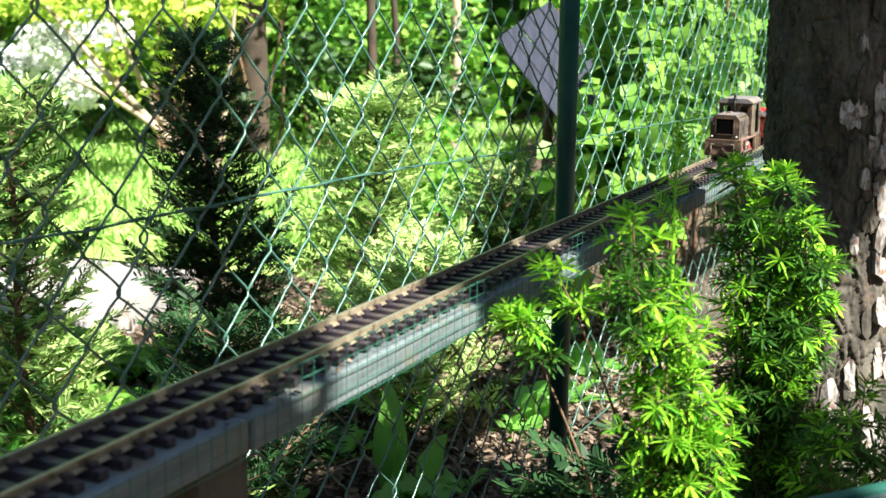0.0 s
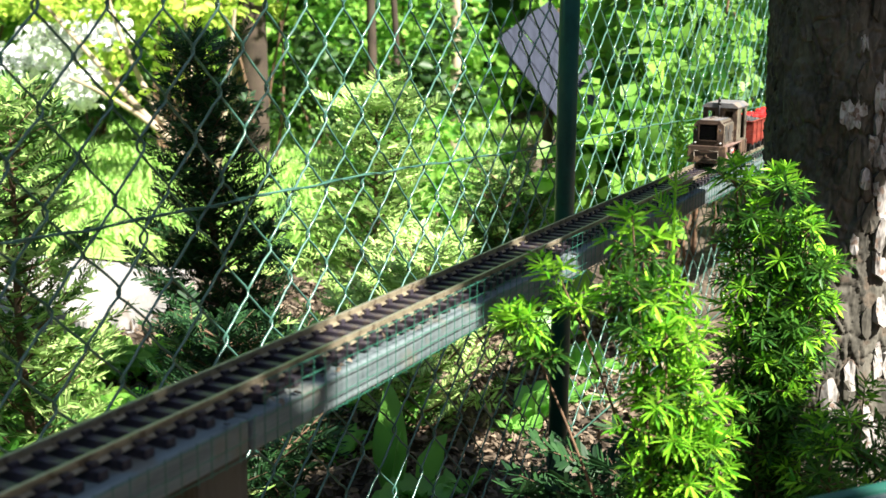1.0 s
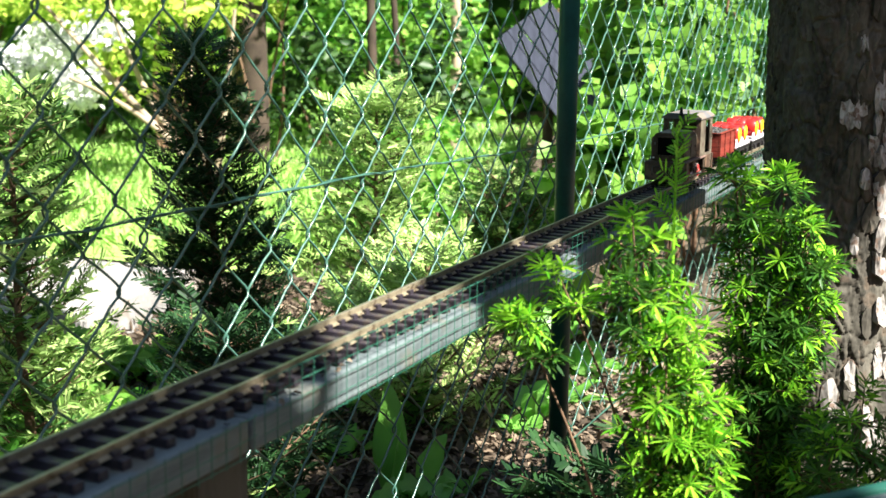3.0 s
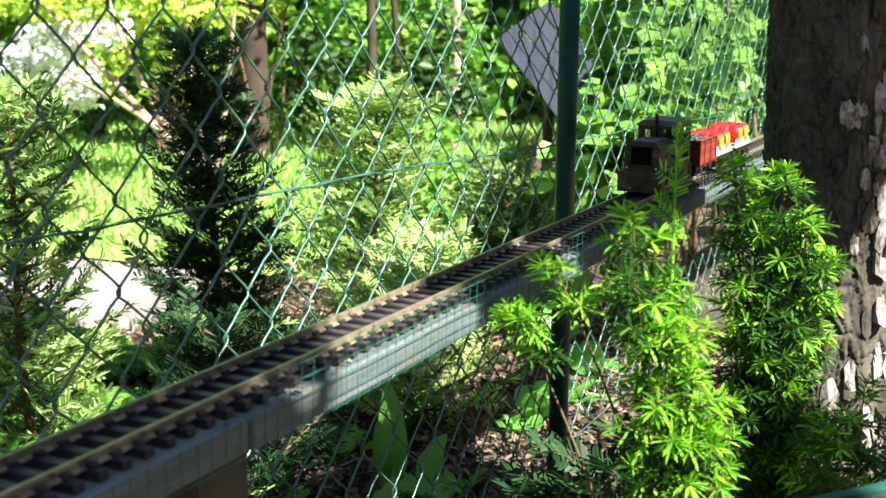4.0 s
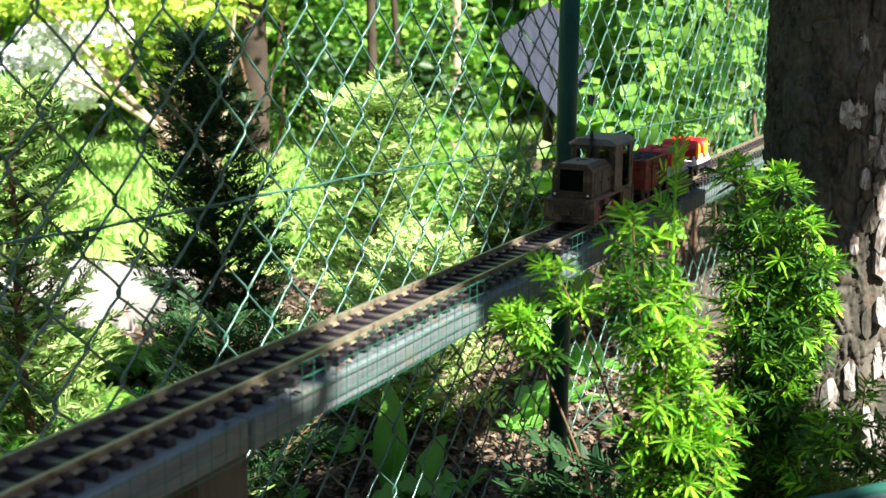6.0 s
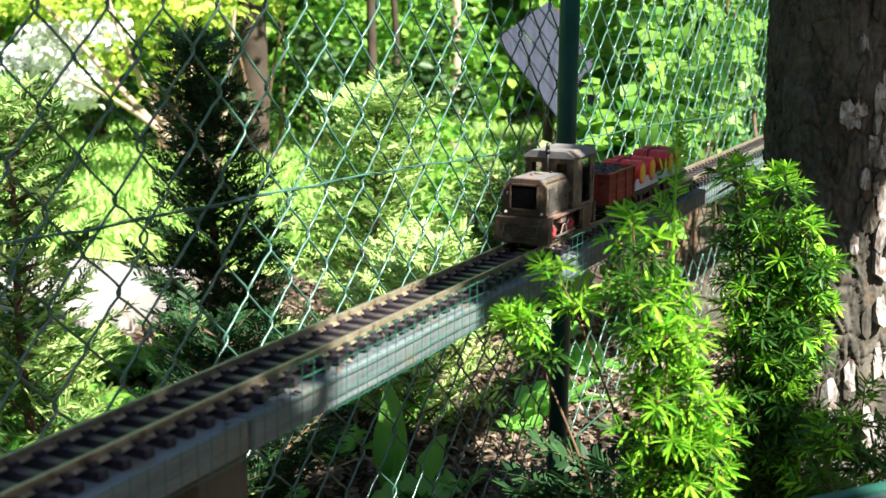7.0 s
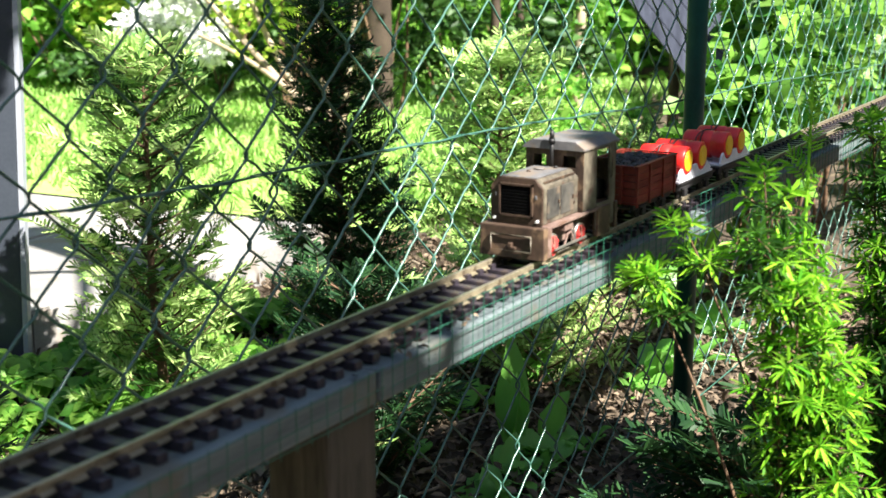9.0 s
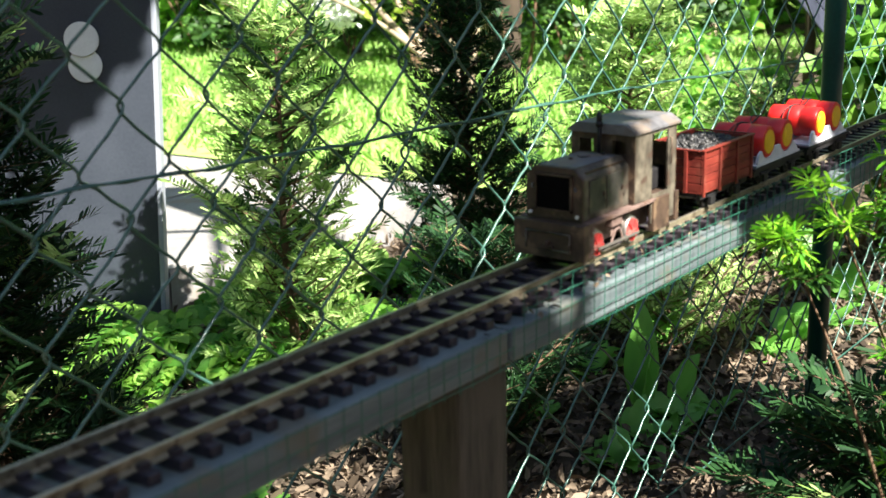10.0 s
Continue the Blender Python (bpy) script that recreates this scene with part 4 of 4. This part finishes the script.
def shoot_arrays(rng, foot, way, length, needle):
    """A leafy shoot: flat needles round the stem, spread to both sides, and a star of them at the tip."""
    way = unit(np.asarray(way, float))
    side = unit(np.cross(way, np.array([0.1, 0.2, 1.0])))
    up = np.cross(side, way)
    n = max(8, int(length / 0.0023))
    s = np.concatenate([np.linspace(0.05, 0.95, n), np.full(7, 1.0)])
    n += 7
    turn = np.arange(n) * 2.4 + rng.uniform(0, 6)
    base = foot + way * (s * length)[:, None] - np.array([0, 0, 1.0]) * (s ** 2 * length * 0.10)[:, None]
    fwd = 0.30 + 0.55 * s ** 2
    fwd[-7:] = rng.uniform(0.35, 1.0, 7)
    d = unit(side * (1.25 * np.cos(turn))[:, None] + up * (0.75 * np.sin(turn))[:, None] + way * fwd[:, None] + rng.normal(size=(n, 3)) * 0.12)
    L = (needle * (0.65 + 0.45 * np.sin(0.5 + s * 2.2)) * rng.uniform(0.8, 1.12, n))[:, None]
    face = unit(np.cross(d, np.cross(up + 0.001, d)) + rng.normal(size=(n, 3)) * 0.25)
    w = unit(np.cross(d, face)) * needle * 0.072
    fall = -np.array([0, 0, 1.0]) * L * 0.16
    V = np.stack([base, base + d * L * 0.25 + w * 0.9 + fall * 0.1, base + d * L * 0.75 + w + fall * 0.5, base + d * L + fall, base + d * L * 0.75 - w + fall * 0.5, base + d * L * 0.25 - w * 0.9 + fall * 0.1], 1).reshape(-1, 3)
    i = np.arange(n)[:, None] * 6
    return V, np.concatenate([i + np.array([[0, 1, 2, 3]]), i + np.array([[0, 3, 4, 5]])])


def tiered_yew(label, x, y, stems, seed, needle=0.026, reach=0.045, gap=0.040):
    """A young yew of several stems with side shoots in tiers; stems: (dx, dy, top height, reach, first tier, freshness)."""
    rng = np.random.default_rng(seed)
    root = tagged(new("yew_shrub"), label, "shrub")
    root.matrix_basis = pose(x, y, 0)
    old, fresh, wood = [], [], []
    t = np.linspace(0, 1, 12)
    for dx, dy, top, scale, start, young in stems:
        bend = rng.normal(size=2) * 0.012
        line = np.stack([dx * t ** 1.6 + bend[0] * np.sin(t * 3.1), dy * t ** 1.6 + bend[1] * np.sin(t * 3.1), t * (top + 0.01) - 0.01], 1)
        wood.append(tube(line, np.linspace(0.0034, 0.0010, 12), 6))
        at = lambda q: np.array([np.interp(q, t, line[:, k]) for k in range(3)])
        z = start * top
        while z < top - 0.012:
            q = z / top
            ring = rng.uniform(0, 6.28)
            many = rng.integers(4, 6)
            for k in range(many):
                az = ring + k * 6.283 / many + rng.uniform(-0.35, 0.35)
                long = reach * scale * rng.uniform(0.6, 1.25) * (1.0 - 0.35 * (q - start))
                way = unit(np.array([math.cos(az), math.sin(az), rng.uniform(0.05, 0.75)]))
                foot = at(q + rng.uniform(-0.01, 0.01))
                tip = foot + way * long * 0.45
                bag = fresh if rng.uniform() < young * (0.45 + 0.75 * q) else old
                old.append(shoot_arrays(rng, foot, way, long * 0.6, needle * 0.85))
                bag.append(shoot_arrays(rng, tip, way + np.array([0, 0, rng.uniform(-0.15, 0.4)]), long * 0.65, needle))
                wood.append(tube([foot, tip, tip + way * long * 0.5], [0.0016, 0.0012, 0.0008], 4))
            z += gap * rng.uniform(0.75, 1.25)
        for k in range(3):
            way = unit(np.array([rng.normal() * 0.35, rng.normal() * 0.35, 1.0]))
            (fresh if rng.uniform() < young + 0.3 else old).append(shoot_arrays(rng, line[-1] - np.array([0, 0, 0.02]), way, 0.03, needle * 0.9))
    child("stem", data("stem", *merge(wood), M_TWIG, True), root)
    tagged(child("needles", data("needles", *merge(old), M_YEWFRONT), root), kind="stuff")
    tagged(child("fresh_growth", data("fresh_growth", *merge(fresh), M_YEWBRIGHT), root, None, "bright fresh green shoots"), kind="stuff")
    return root


# before the track
tiered_yew("bright green young yew in front of the track", 1.29, -0.27, [(-0.01, 0.022, 0.62, 1.1, 0.74, 1.0), (-0.005, 0.066, 0.735, 1.0, 0.82, 0.65), (-0.045, 0.140, 0.685, 0.5, 0.92, 0.7), (-0.06, 0.172, 0.63, 0.5, 0.92, 0.6), (0.01, -0.005, 0.57, 1.1, 0.70, 1.0), (0.012, -0.02, 0.50, 0.9, 0.72, 1.0), (-0.008, 0.032, 0.555, 0.75, 0.80, 1.0), (0.02, 0.060, 0.66, 1.0, 0.80, 0.5), (0.03, 0.0, 0.47, 0.9, 0.5, 0.3), (0.0, 0.015, 0.45, 0.75, 0.55, 0.3), (0.07, 0.03, 0.50, 0.9, 0.5, 0.15)], 31)
tiered_yew("tall green yew beside the old tree", 1.64, -0.29, [(-0.02, 0.055, 0.755, 0.85, 0.55, 0.55), (-0.005, -0.005, 0.745, 0.8, 0.5, 0.5), (0.0, -0.060, 0.64, 0.9, 0.5, 0.55), (-0.01, 0.03, 0.70, 0.9, 0.5, 0.4), (0.0, -0.035, 0.69, 0.9, 0.5, 0.5), (-0.03, 0.01, 0.58, 0.9, 0.5, 0.2), (-0.03, -0.02, 0.56, 0.9, 0.5, 0.25)], 32, reach=0.043)
tiered_yew("shaded green yew at the foot of the old tree", 1.56, -0.40, [(0.03, -0.015, 0.49, 1.0, 0.4, 0.2), (-0.06, 0.01, 0.45, 0.9, 0.5, 0.2), (0.02, 0.03, 0.44, 1.0, 0.4, 0.2), (0.05, -0.05, 0.40, 1.2, 0.4, 0.2)], 33)
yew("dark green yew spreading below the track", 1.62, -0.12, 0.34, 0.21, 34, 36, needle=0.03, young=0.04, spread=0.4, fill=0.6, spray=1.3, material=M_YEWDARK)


def tall_shoot():
    rng = np.random.default_rng(77)
    root = tagged(new("yew_shoot"), "single tall thin yellow-green shoot with a tuft on top", "plant")
    pts = np.array([(1.30, -0.26, 0.0), (1.30, -0.25, 0.3), (1.300, -0.247, 0.5), (1.318, -0.241, 0.66), (1.350, -0.231, 0.815)])
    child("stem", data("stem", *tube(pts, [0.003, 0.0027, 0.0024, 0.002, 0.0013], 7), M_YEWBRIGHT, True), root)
    sp = []
    for i in range(9):
        f = pts[-1] - np.array([0.0, 0.0, 0.012 * i])
        sp.append(sprig_arrays(rng, f, np.array([rng.normal() * 0.8, rng.normal() * 0.8, 0.9]), 0.022, 0.014, unit(rng.normal(size=3))))
    for i in range(6):
        f = pts[-2] + (pts[-1] - pts[-2]) * rng.uniform(0.0, 0.8)
        sp.append(sprig_arrays(rng, f, np.array([rng.normal(), rng.normal(), 0.8]), 0.010, 0.010, unit(rng.normal(size=3))))
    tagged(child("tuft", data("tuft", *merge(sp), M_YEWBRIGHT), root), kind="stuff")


tall_shoot()


# ---- broad-leaved plants ----
def blade(rng, length, width, arch, wave):
    n = 9
    s = np.linspace(0, 1, n)
    w = width * np.sin(np.pi * np.clip(s * 0.93 + 0.07, 0, 1)) ** 0.8 * (1 - 0.25 * s)
    w[0] = width * 0.06
    xs = length * (s - 0.12 * arch * s ** 2)
    zs = length * (0.9 * s - arch * s ** 2)
    V = []
    for i in range(n):
        for k in (-1, -0.5, 0, 0.5, 1):
            V.append((xs[i], k * w[i], zs[i] + abs(k) * w[i] * 0.3 + wave * width * math.sin(s[i] * 14 + k * 3) * abs(k)))
    F = [(i * 5 + k, i * 5 + k + 1, (i + 1) * 5 + k + 1, (i + 1) * 5 + k) for i in range(n - 1) for k in range(4)]
    return data("leaf", V, F, M_DOCK, True)


def dock(x, y, seed, count, length, label="broad-leaved green weed growing in mulch", width=0.27):
    rng = np.random.default_rng(seed)
    root = tagged(new("broad_leaved_plant"), label, "plant")
    root.matrix_basis = pose(x, y, 0.0)
    for i in range(count):
        L = length * rng.uniform(0.55, 1.1)
        me = blade(rng, L, L * width * rng.uniform(0.75, 1.2), rng.uniform(0.1, 0.75), 0.12)
        child("leaf", me, root, pose(rng.normal() * 0.015, rng.normal() * 0.015, 0.0, rng.uniform(-15, 15), rng.uniform(-30, 20), i * 137 + rng.uniform(-20, 20)))


for x, y, s, c, L in ((1.93, 0.44, 1, 9, 0.085), (2.08, 0.46, 2, 10, 0.10), (1.83, 0.42, 3, 8, 0.08), (2.00, 0.41, 21, 9, 0.085), (1.92, 0.66, 22, 9, 0.09), (2.20, 0.68, 23, 8, 0.09), (2.13, 0.40, 24, 8, 0.07), (2.62, 0.43, 5, 10, 0.12), (2.74, 0.40, 6, 9, 0.11), (2.5, 0.88, 7, 10, 0.12),
                      (2.50, 0.42, 8, 8, 0.09), (3.0, 0.43, 9, 9, 0.12), (1.35, 0.85, 11, 7, 0.09), (1.22, 0.72, 12, 7, 0.08), (1.62, 1.50, 13, 8, 0.10), (1.45, -0.42, 14, 6, 0.09), (3.2, 0.6, 15, 9, 0.13)):
    dock(x, y, s, c + 4, L, width=0.30)


def tall_dock(x, y, seed, lengths):
    """A weed with a few long upright leaves."""
    rng = np.random.default_rng(seed)
    root = tagged(new("broad_leaved_plant"), "weed with long upright light green leaves", "plant")
    root.matrix_basis = pose(x, y, 0.0)
    for i, L in enumerate(lengths):
        child("leaf", blade(rng, L, L * 0.20, rng.uniform(0.05, 0.2), 0.05), root, pose(0, 0, 0, rng.uniform(-10, 10), rng.uniform(-48, -30), 60 + i * 110 + rng.uniform(-20, 20)))


tall_dock(2.05, 0.49, 91, (0.19, 0.15, 0.12, 0.14))
tall_dock(2.42, 0.62, 92, (0.20, 0.16, 0.13))


def low_growth():
    rng = np.random.default_rng(41)
    cl = []
    for x, y, r in ((2.1, 1.55, 0.22), (2.4, 1.45, 0.22), (2.3, 1.2, 0.18), (1.9, 1.5, 0.18), (2.65, 1.35, 0.2), (1.55, 1.4, 0.15), (1.75, 1.65, 0.15), (2.05, 1.30, 0.2), (1.95, 1.12, 0.16), (2.2, 1.05, 0.14), (2.5, 1.7, 0.2), (1.72, 1.2, 0.12)):
        cl.append((x, y, 0.05, r, r, 0.06, 1))
    shrub("ground_cover", M_SHRUB, 42, cl, 520, 0.03, 0.06, "low light green leafy ground cover in sun", 0.8, 6, category="ground cover", twig=False, up=0.8)


low_growth()
# climbers behind the fence past the green post
shrub("ivy_thicket", M_IVY, 51, [(3.5, 0.47, 0.45, 0.4, 0.14, 0.4, 1.2), (4.0, 0.52, 0.75, 0.45, 0.16, 0.5, 1.4), (4.6, 0.6, 0.7, 0.5, 0.22, 0.5, 1.5), (5.2, 0.55, 0.7, 0.5, 0.3, 0.6, 1.3), (4.8, 0.85, 0.9, 0.5, 0.2, 0.4, 1.0)], 520, 0.055, 0.10, "dense bright green ivy and climbers behind the fence", 0.9, 12, category="ivy")
shrub("ivy_thicket", M_SHRUB, 52, [(5.6, -0.1, 0.5, 0.5, 0.4, 0.5, 1), (6.2, 0.6, 0.9, 0.6, 0.5, 0.9, 1.4), (6.8, -0.3, 0.7, 0.7, 0.6, 0.7, 1.2), (7.6, 1.2, 1.0, 0.7, 0.6, 1.0, 1.4)], 620, 0.05, 0.10, "sunny green bushes at the far end of the track", 0.7, 14)
# middle distance
shrub("leafy_shrub", M_SHRUB, 53, [(4.2, 1.50, 0.2, 0.4, 0.3, 0.2, 1), (5.0, 1.55, 0.16, 0.5, 0.35, 0.15, 1.2), (5.6, 2.3, 0.25, 0.4, 0.4, 0.3, 1.2), (4.3, 1.10, 0.17, 0.4, 0.3, 0.15, 1)], 560, 0.035, 0.07, "light green shrubs between fence and lawn", 0.6, 12)
shrub("leafy_shrub", M_SHRUBD, 54, [(6.6, 3.4, 0.45, 0.5, 0.4, 0.5, 1.2), (6.5, 4.4, 0.25, 0.5, 0.5, 0.3, 1.2), (6.4, 2.6, 0.45, 0.3, 0.4, 0.5, 1.2), (6.3, 5.6, 0.3, 0.6, 0.6, 0.3, 1.2)], 600, 0.05, 0.09, "shrubs behind the lawn, shade put into dark leaf colour", 0.6, 12)
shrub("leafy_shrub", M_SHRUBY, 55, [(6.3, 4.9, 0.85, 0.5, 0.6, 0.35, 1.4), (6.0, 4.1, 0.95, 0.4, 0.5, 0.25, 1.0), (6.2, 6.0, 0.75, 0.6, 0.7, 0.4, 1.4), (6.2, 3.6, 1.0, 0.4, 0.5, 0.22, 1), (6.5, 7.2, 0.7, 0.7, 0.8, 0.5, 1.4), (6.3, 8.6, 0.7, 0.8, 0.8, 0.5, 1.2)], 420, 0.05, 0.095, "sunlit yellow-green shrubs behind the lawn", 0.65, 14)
shrub("leafy_shrub", M_SHRUB, 56, [(7.0, 2.9, 0.7, 0.5, 0.5, 0.5, 1.4), (7.4, 2.1, 0.8, 0.5, 0.5, 0.6, 1.4), (7.2, 1.3, 0.7, 0.5, 0.5, 0.6, 1.4), (7.6, 0.4, 0.7, 0.6, 0.5, 0.6, 1.2), (7.6, 3.6, 0.7, 0.6, 0.6, 0.6, 1.2), (6.3, 1.2, 0.4, 0.35, 0.3, 0.4, 1.0)], 560, 0.05, 0.095, "green garden shrubs in the distance", 0.65, 16)


def far_trees():
    # trunks in the shrubbery
    rng = np.random.default_rng(61)
    for x, y, r, h, m in ((6.15, 3.62, 0.09, 3.2, M_DARKBARK), (6.3, 3.86, 0.04, 3.0, M_BRANCH), (6.9, 2.72, 0.035, 3.0, M_BRANCH), (6.3, 2.95, 0.03, 2.6, M_DARKBARK), (6.5, 2.9, 0.022, 2.2, M_DARKBARK)):
        t = np.linspace(0, 1, 9)
        pts = np.stack([x + 0.05 * np.sin(t * 4 + x), y + 0.05 * np.cos(t * 3 + y), t * h - 0.05], 1)
        root = tagged(new("tree"), "slender tree trunk among the shrubs", "tree")
        child("trunk", data("trunk", *tube(pts, np.linspace(r, r * 0.6, 9), 10), m, True), root)
        V = blob_points(rng, [(x + rng.normal() * 0.4, y + rng.normal() * 0.4, h - 0.2 + rng.normal() * 0.2, 0.5, 0.5, 0.3, 1) for _ in range(3)], 260)
        child("unseen_crown", data("unseen_crown", *leaves(rng, V, 0.06, 0.1, 0.6, 0.3), M_SHRUB), root)
    root = tagged(new("bare_shrub"), "shrub with pale leaning bare branches", "shrub")
    for a, b, c in (((5.02, 3.05, 0.0), (5.0, 3.25, 0.35), (4.86, 3.78, 0.56)), ((5.02, 3.05, 0.0), (5.05, 3.2, 0.45), (5.1, 3.26, 0.95)), ((5.02, 3.05, 0.0), (5.0, 3.5, 0.5), (4.95, 3.6, 0.95)), ((5.02, 3.05, 0.0), (5.05, 3.0, 0.4), (5.08, 2.95, 0.9)), ((5.0, 3.1, 0.1), (4.95, 3.6, 0.55), (4.9, 4.0, 0.95))):
        t = np.linspace(0, 1, 10)[:, None]
        a, b, c = map(np.array, (a, b, c))
        child("branch", data("branch", *tube((1 - t) ** 2 * a + 2 * t * (1 - t) * b + t * t * c, np.linspace(0.022, 0.009, 10), 8), M_BRANCH, True), root)
    V = blob_points(rng, [(5.0, 3.9, 0.95, 0.3, 0.4, 0.16, 1), (5.1, 3.2, 0.95, 0.3, 0.35, 0.16, 1), (5.1, 3.5, 0.6, 0.25, 0.4, 0.2, 0.7)], 240)
    child("foliage", data("foliage", *leaves(rng, V, 0.04, 0.08, 0.6, 0.3), M_SHRUBY), root)
    root = tagged(new("blossom_shrub"), "shrub covered in white blossom", "shrub", kind="stuff")
    V = blob_points(rng, [(5.5, 4.5, 0.66, 0.16, 0.22, 0.14, 1), (5.6, 4.2, 0.78, 0.14, 0.2, 0.12, 0.8), (5.45, 4.75, 0.55, 0.14, 0.2, 0.12, 0.7), (5.5, 4.3, 0.5, 0.14, 0.18, 0.1, 0.6), (4.98, 3.98, 0.72, 0.10, 0.16, 0.12, 0.6), (5.06, 3.88, 0.46, 0.09, 0.14, 0.08, 0.35)], 380)
    child("blossom", data("blossom", *leaves(rng, V, 0.03, 0.06, 0.8, 0.3), M_BLOOM), root)


far_trees()


def hedge():
    """Hedge round the garden: leaves over a dark ring, raised unseen to block skylight."""
    rng = np.random.default_rng(71)
    root = tagged(new("garden_hedge"), "green leafy hedge backed by an added tall ring that blocks sky", "hedge", kind="stuff")
    cl = []
    for k in range(46):
        a = math.radians(-40 + k * 4.2)
        d = 9.4 + rng.uniform(-0.6, 0.8)
        for z in (0.6, 1.7, 2.8):
            cl.append((0.5 + d * math.cos(a), -0.5 + d * math.sin(a), z + rng.uniform(-0.3, 0.3), 0.75, 0.75, 0.7, 1))
    V = blob_points(rng, cl, 420)
    child("foliage", data("foliage", *leaves(rng, V, 0.09, 0.17, 0.65, 0.3), M_SHRUB), root)
    bm = bmesh.new()
    prev = None
    for k in range(73):
        a = math.radians(k * 5)
        r = 10.6 + 0.3 * math.sin(k * 2.1)
        x, y = 0.5 + r * math.cos(a), -0.5 + r * math.sin(a)
        z = 6.6 + 0.5 * math.sin(k * 1.7)
        cur = [bm.verts.new((x, y, -0.1)), bm.verts.new((x, y, z)), bm.verts.new((x * 1.06, y * 1.06, z)), bm.verts.new((x * 1.06, y * 1.06, -0.1))]
        if prev:
            for i in range(3):
                bm.faces.new((prev[i], cur[i], cur[i + 1], prev[i + 1]))
        prev = cur
    part("sky_block_ring", bm, M_SHRUBD, root)


hedge()


# ---- garden furnishings ----
def grey_panel():
    root = tagged(new("grey_panel"), "dark grey painted upright panel with two white discs", "panel")
    m = pose(1.954, 1.738, -0.01, 0, 0, 128) @ pose(0, 0, 0, 0, -2.5, 0)
    root.matrix_basis = m
    # local x runs along the panel away from its visible edge, y towards the viewer
    part("board", box(0.012, 0.85, -0.02, 0.02, 0.0, 1.75, 0.003), M_PANEL, root)
    part("edge_trim", box(0.0, 0.0118, -0.022, 0.022, 0.0, 1.75, 0.002), M_PANELEDGE, root, "light grey edge strip")
    for z, x, r in ((0.698, 0.170, 0.040), (0.638, 0.165, 0.039)):
        part("disc", cyl(r, r, 0.004, pose(x, 0.0205 + (0.0045 if z > 0.65 else 0.0), z, -90, 0, 0), 40, 0.001), M_WHITE, root, "white round disc")


def leaning_boards():
    root = tagged(new("leaning_boards"), "blue-grey weathered boards leaning on a dark post", "boards")
    root.matrix_basis = pose(5.92, 1.65, 0.66, 0, 0, 40)
    rng = random.Random(3)
    ca, sa = math.cos(radians(35)), math.sin(radians(35))
    for i in range(5):
        b = box(-0.010, 0.010, -0.031, 0.031, -0.30 + 0.03 * rng.uniform(-1, 1), 0.26, 0.004)
        b.transform(pose(0.006 * (i % 2), (i - 2) * 0.066 * ca, -(i - 2) * 0.066 * sa, -35, 0, 0) @ pose(0, 0, 0, 0, 22, 0))
        part("board", b, M_SLATE, root)
    part("post", cyl(0.028, 0.028, 0.80, pose(0.085, 0.0, -0.70), 14), M_DARKBARK, root, "dark round wooden post")


def teal_board():
    root = tagged(new("teal_edged_board"), "grey board with a teal green painted edge", "board")
    root.matrix_basis = pose(0.925, -0.50, -0.004, 0, 0, -38)
    part("board", box(-0.05, 0.5, -0.12, 0.0, 0.588, 0.61, 0.002), M_PLANK, root)
    part("edge_strip", box(-0.05, 0.5, 0.0004, 0.010, 0.586, 0.614, 0.002), M_TEALPLANK, root, "teal green painted edge strip")
    for x in (0.02, 0.45):
        part("post", box(x - 0.03, x + 0.03, -0.09, -0.03, 0.0, 0.5878, 0.003), M_POSTWOOD, root)


grey_panel()
leaning_boards()
teal_board()


# ---- movement ----
FRONT = [(0.0, 2.535), (1.0, 2.402), (2.5, 2.200), (4.5, 1.895), (5.5, 1.735), (7.5, 1.385), (9.0, 1.115), (10.0, 0.935)]


def front_at(t):
    """Smooth travel through the stations above."""
    ts = np.array([a for a, _ in FRONT])
    xs = np.array([b for _, b in FRONT])
    return float(np.polyval(np.polyfit(ts, xs, 4), t))


def motions():
    cars = ((LOCO, 0.0, LOCO_WHEELS, 0.0125), (COAL, 0.239, COAL_WHEELS, 0.0085), (FLAT, 0.376, FLAT_WHEELS, 0.0085), (FLAT_B, 0.532, FLAT_B_WHEELS, 0.0085))
    steps = [i / 15 for i in range(151)]
    for thing, back, wheels, r in cars:
        walk(thing, [(t, pose(front_at(t) + back, 0, ZR + 0.0004)) for t in (i * 0.5 for i in range(21))])
        for w in wheels:
            at = w.matrix_basis.translation.copy()
            walk(w, [(t, pose(at.x, at.y, at.z, 0, math.degrees(-(front_at(0) - front_at(t)) / r), 0)) for t in steps])


motions()
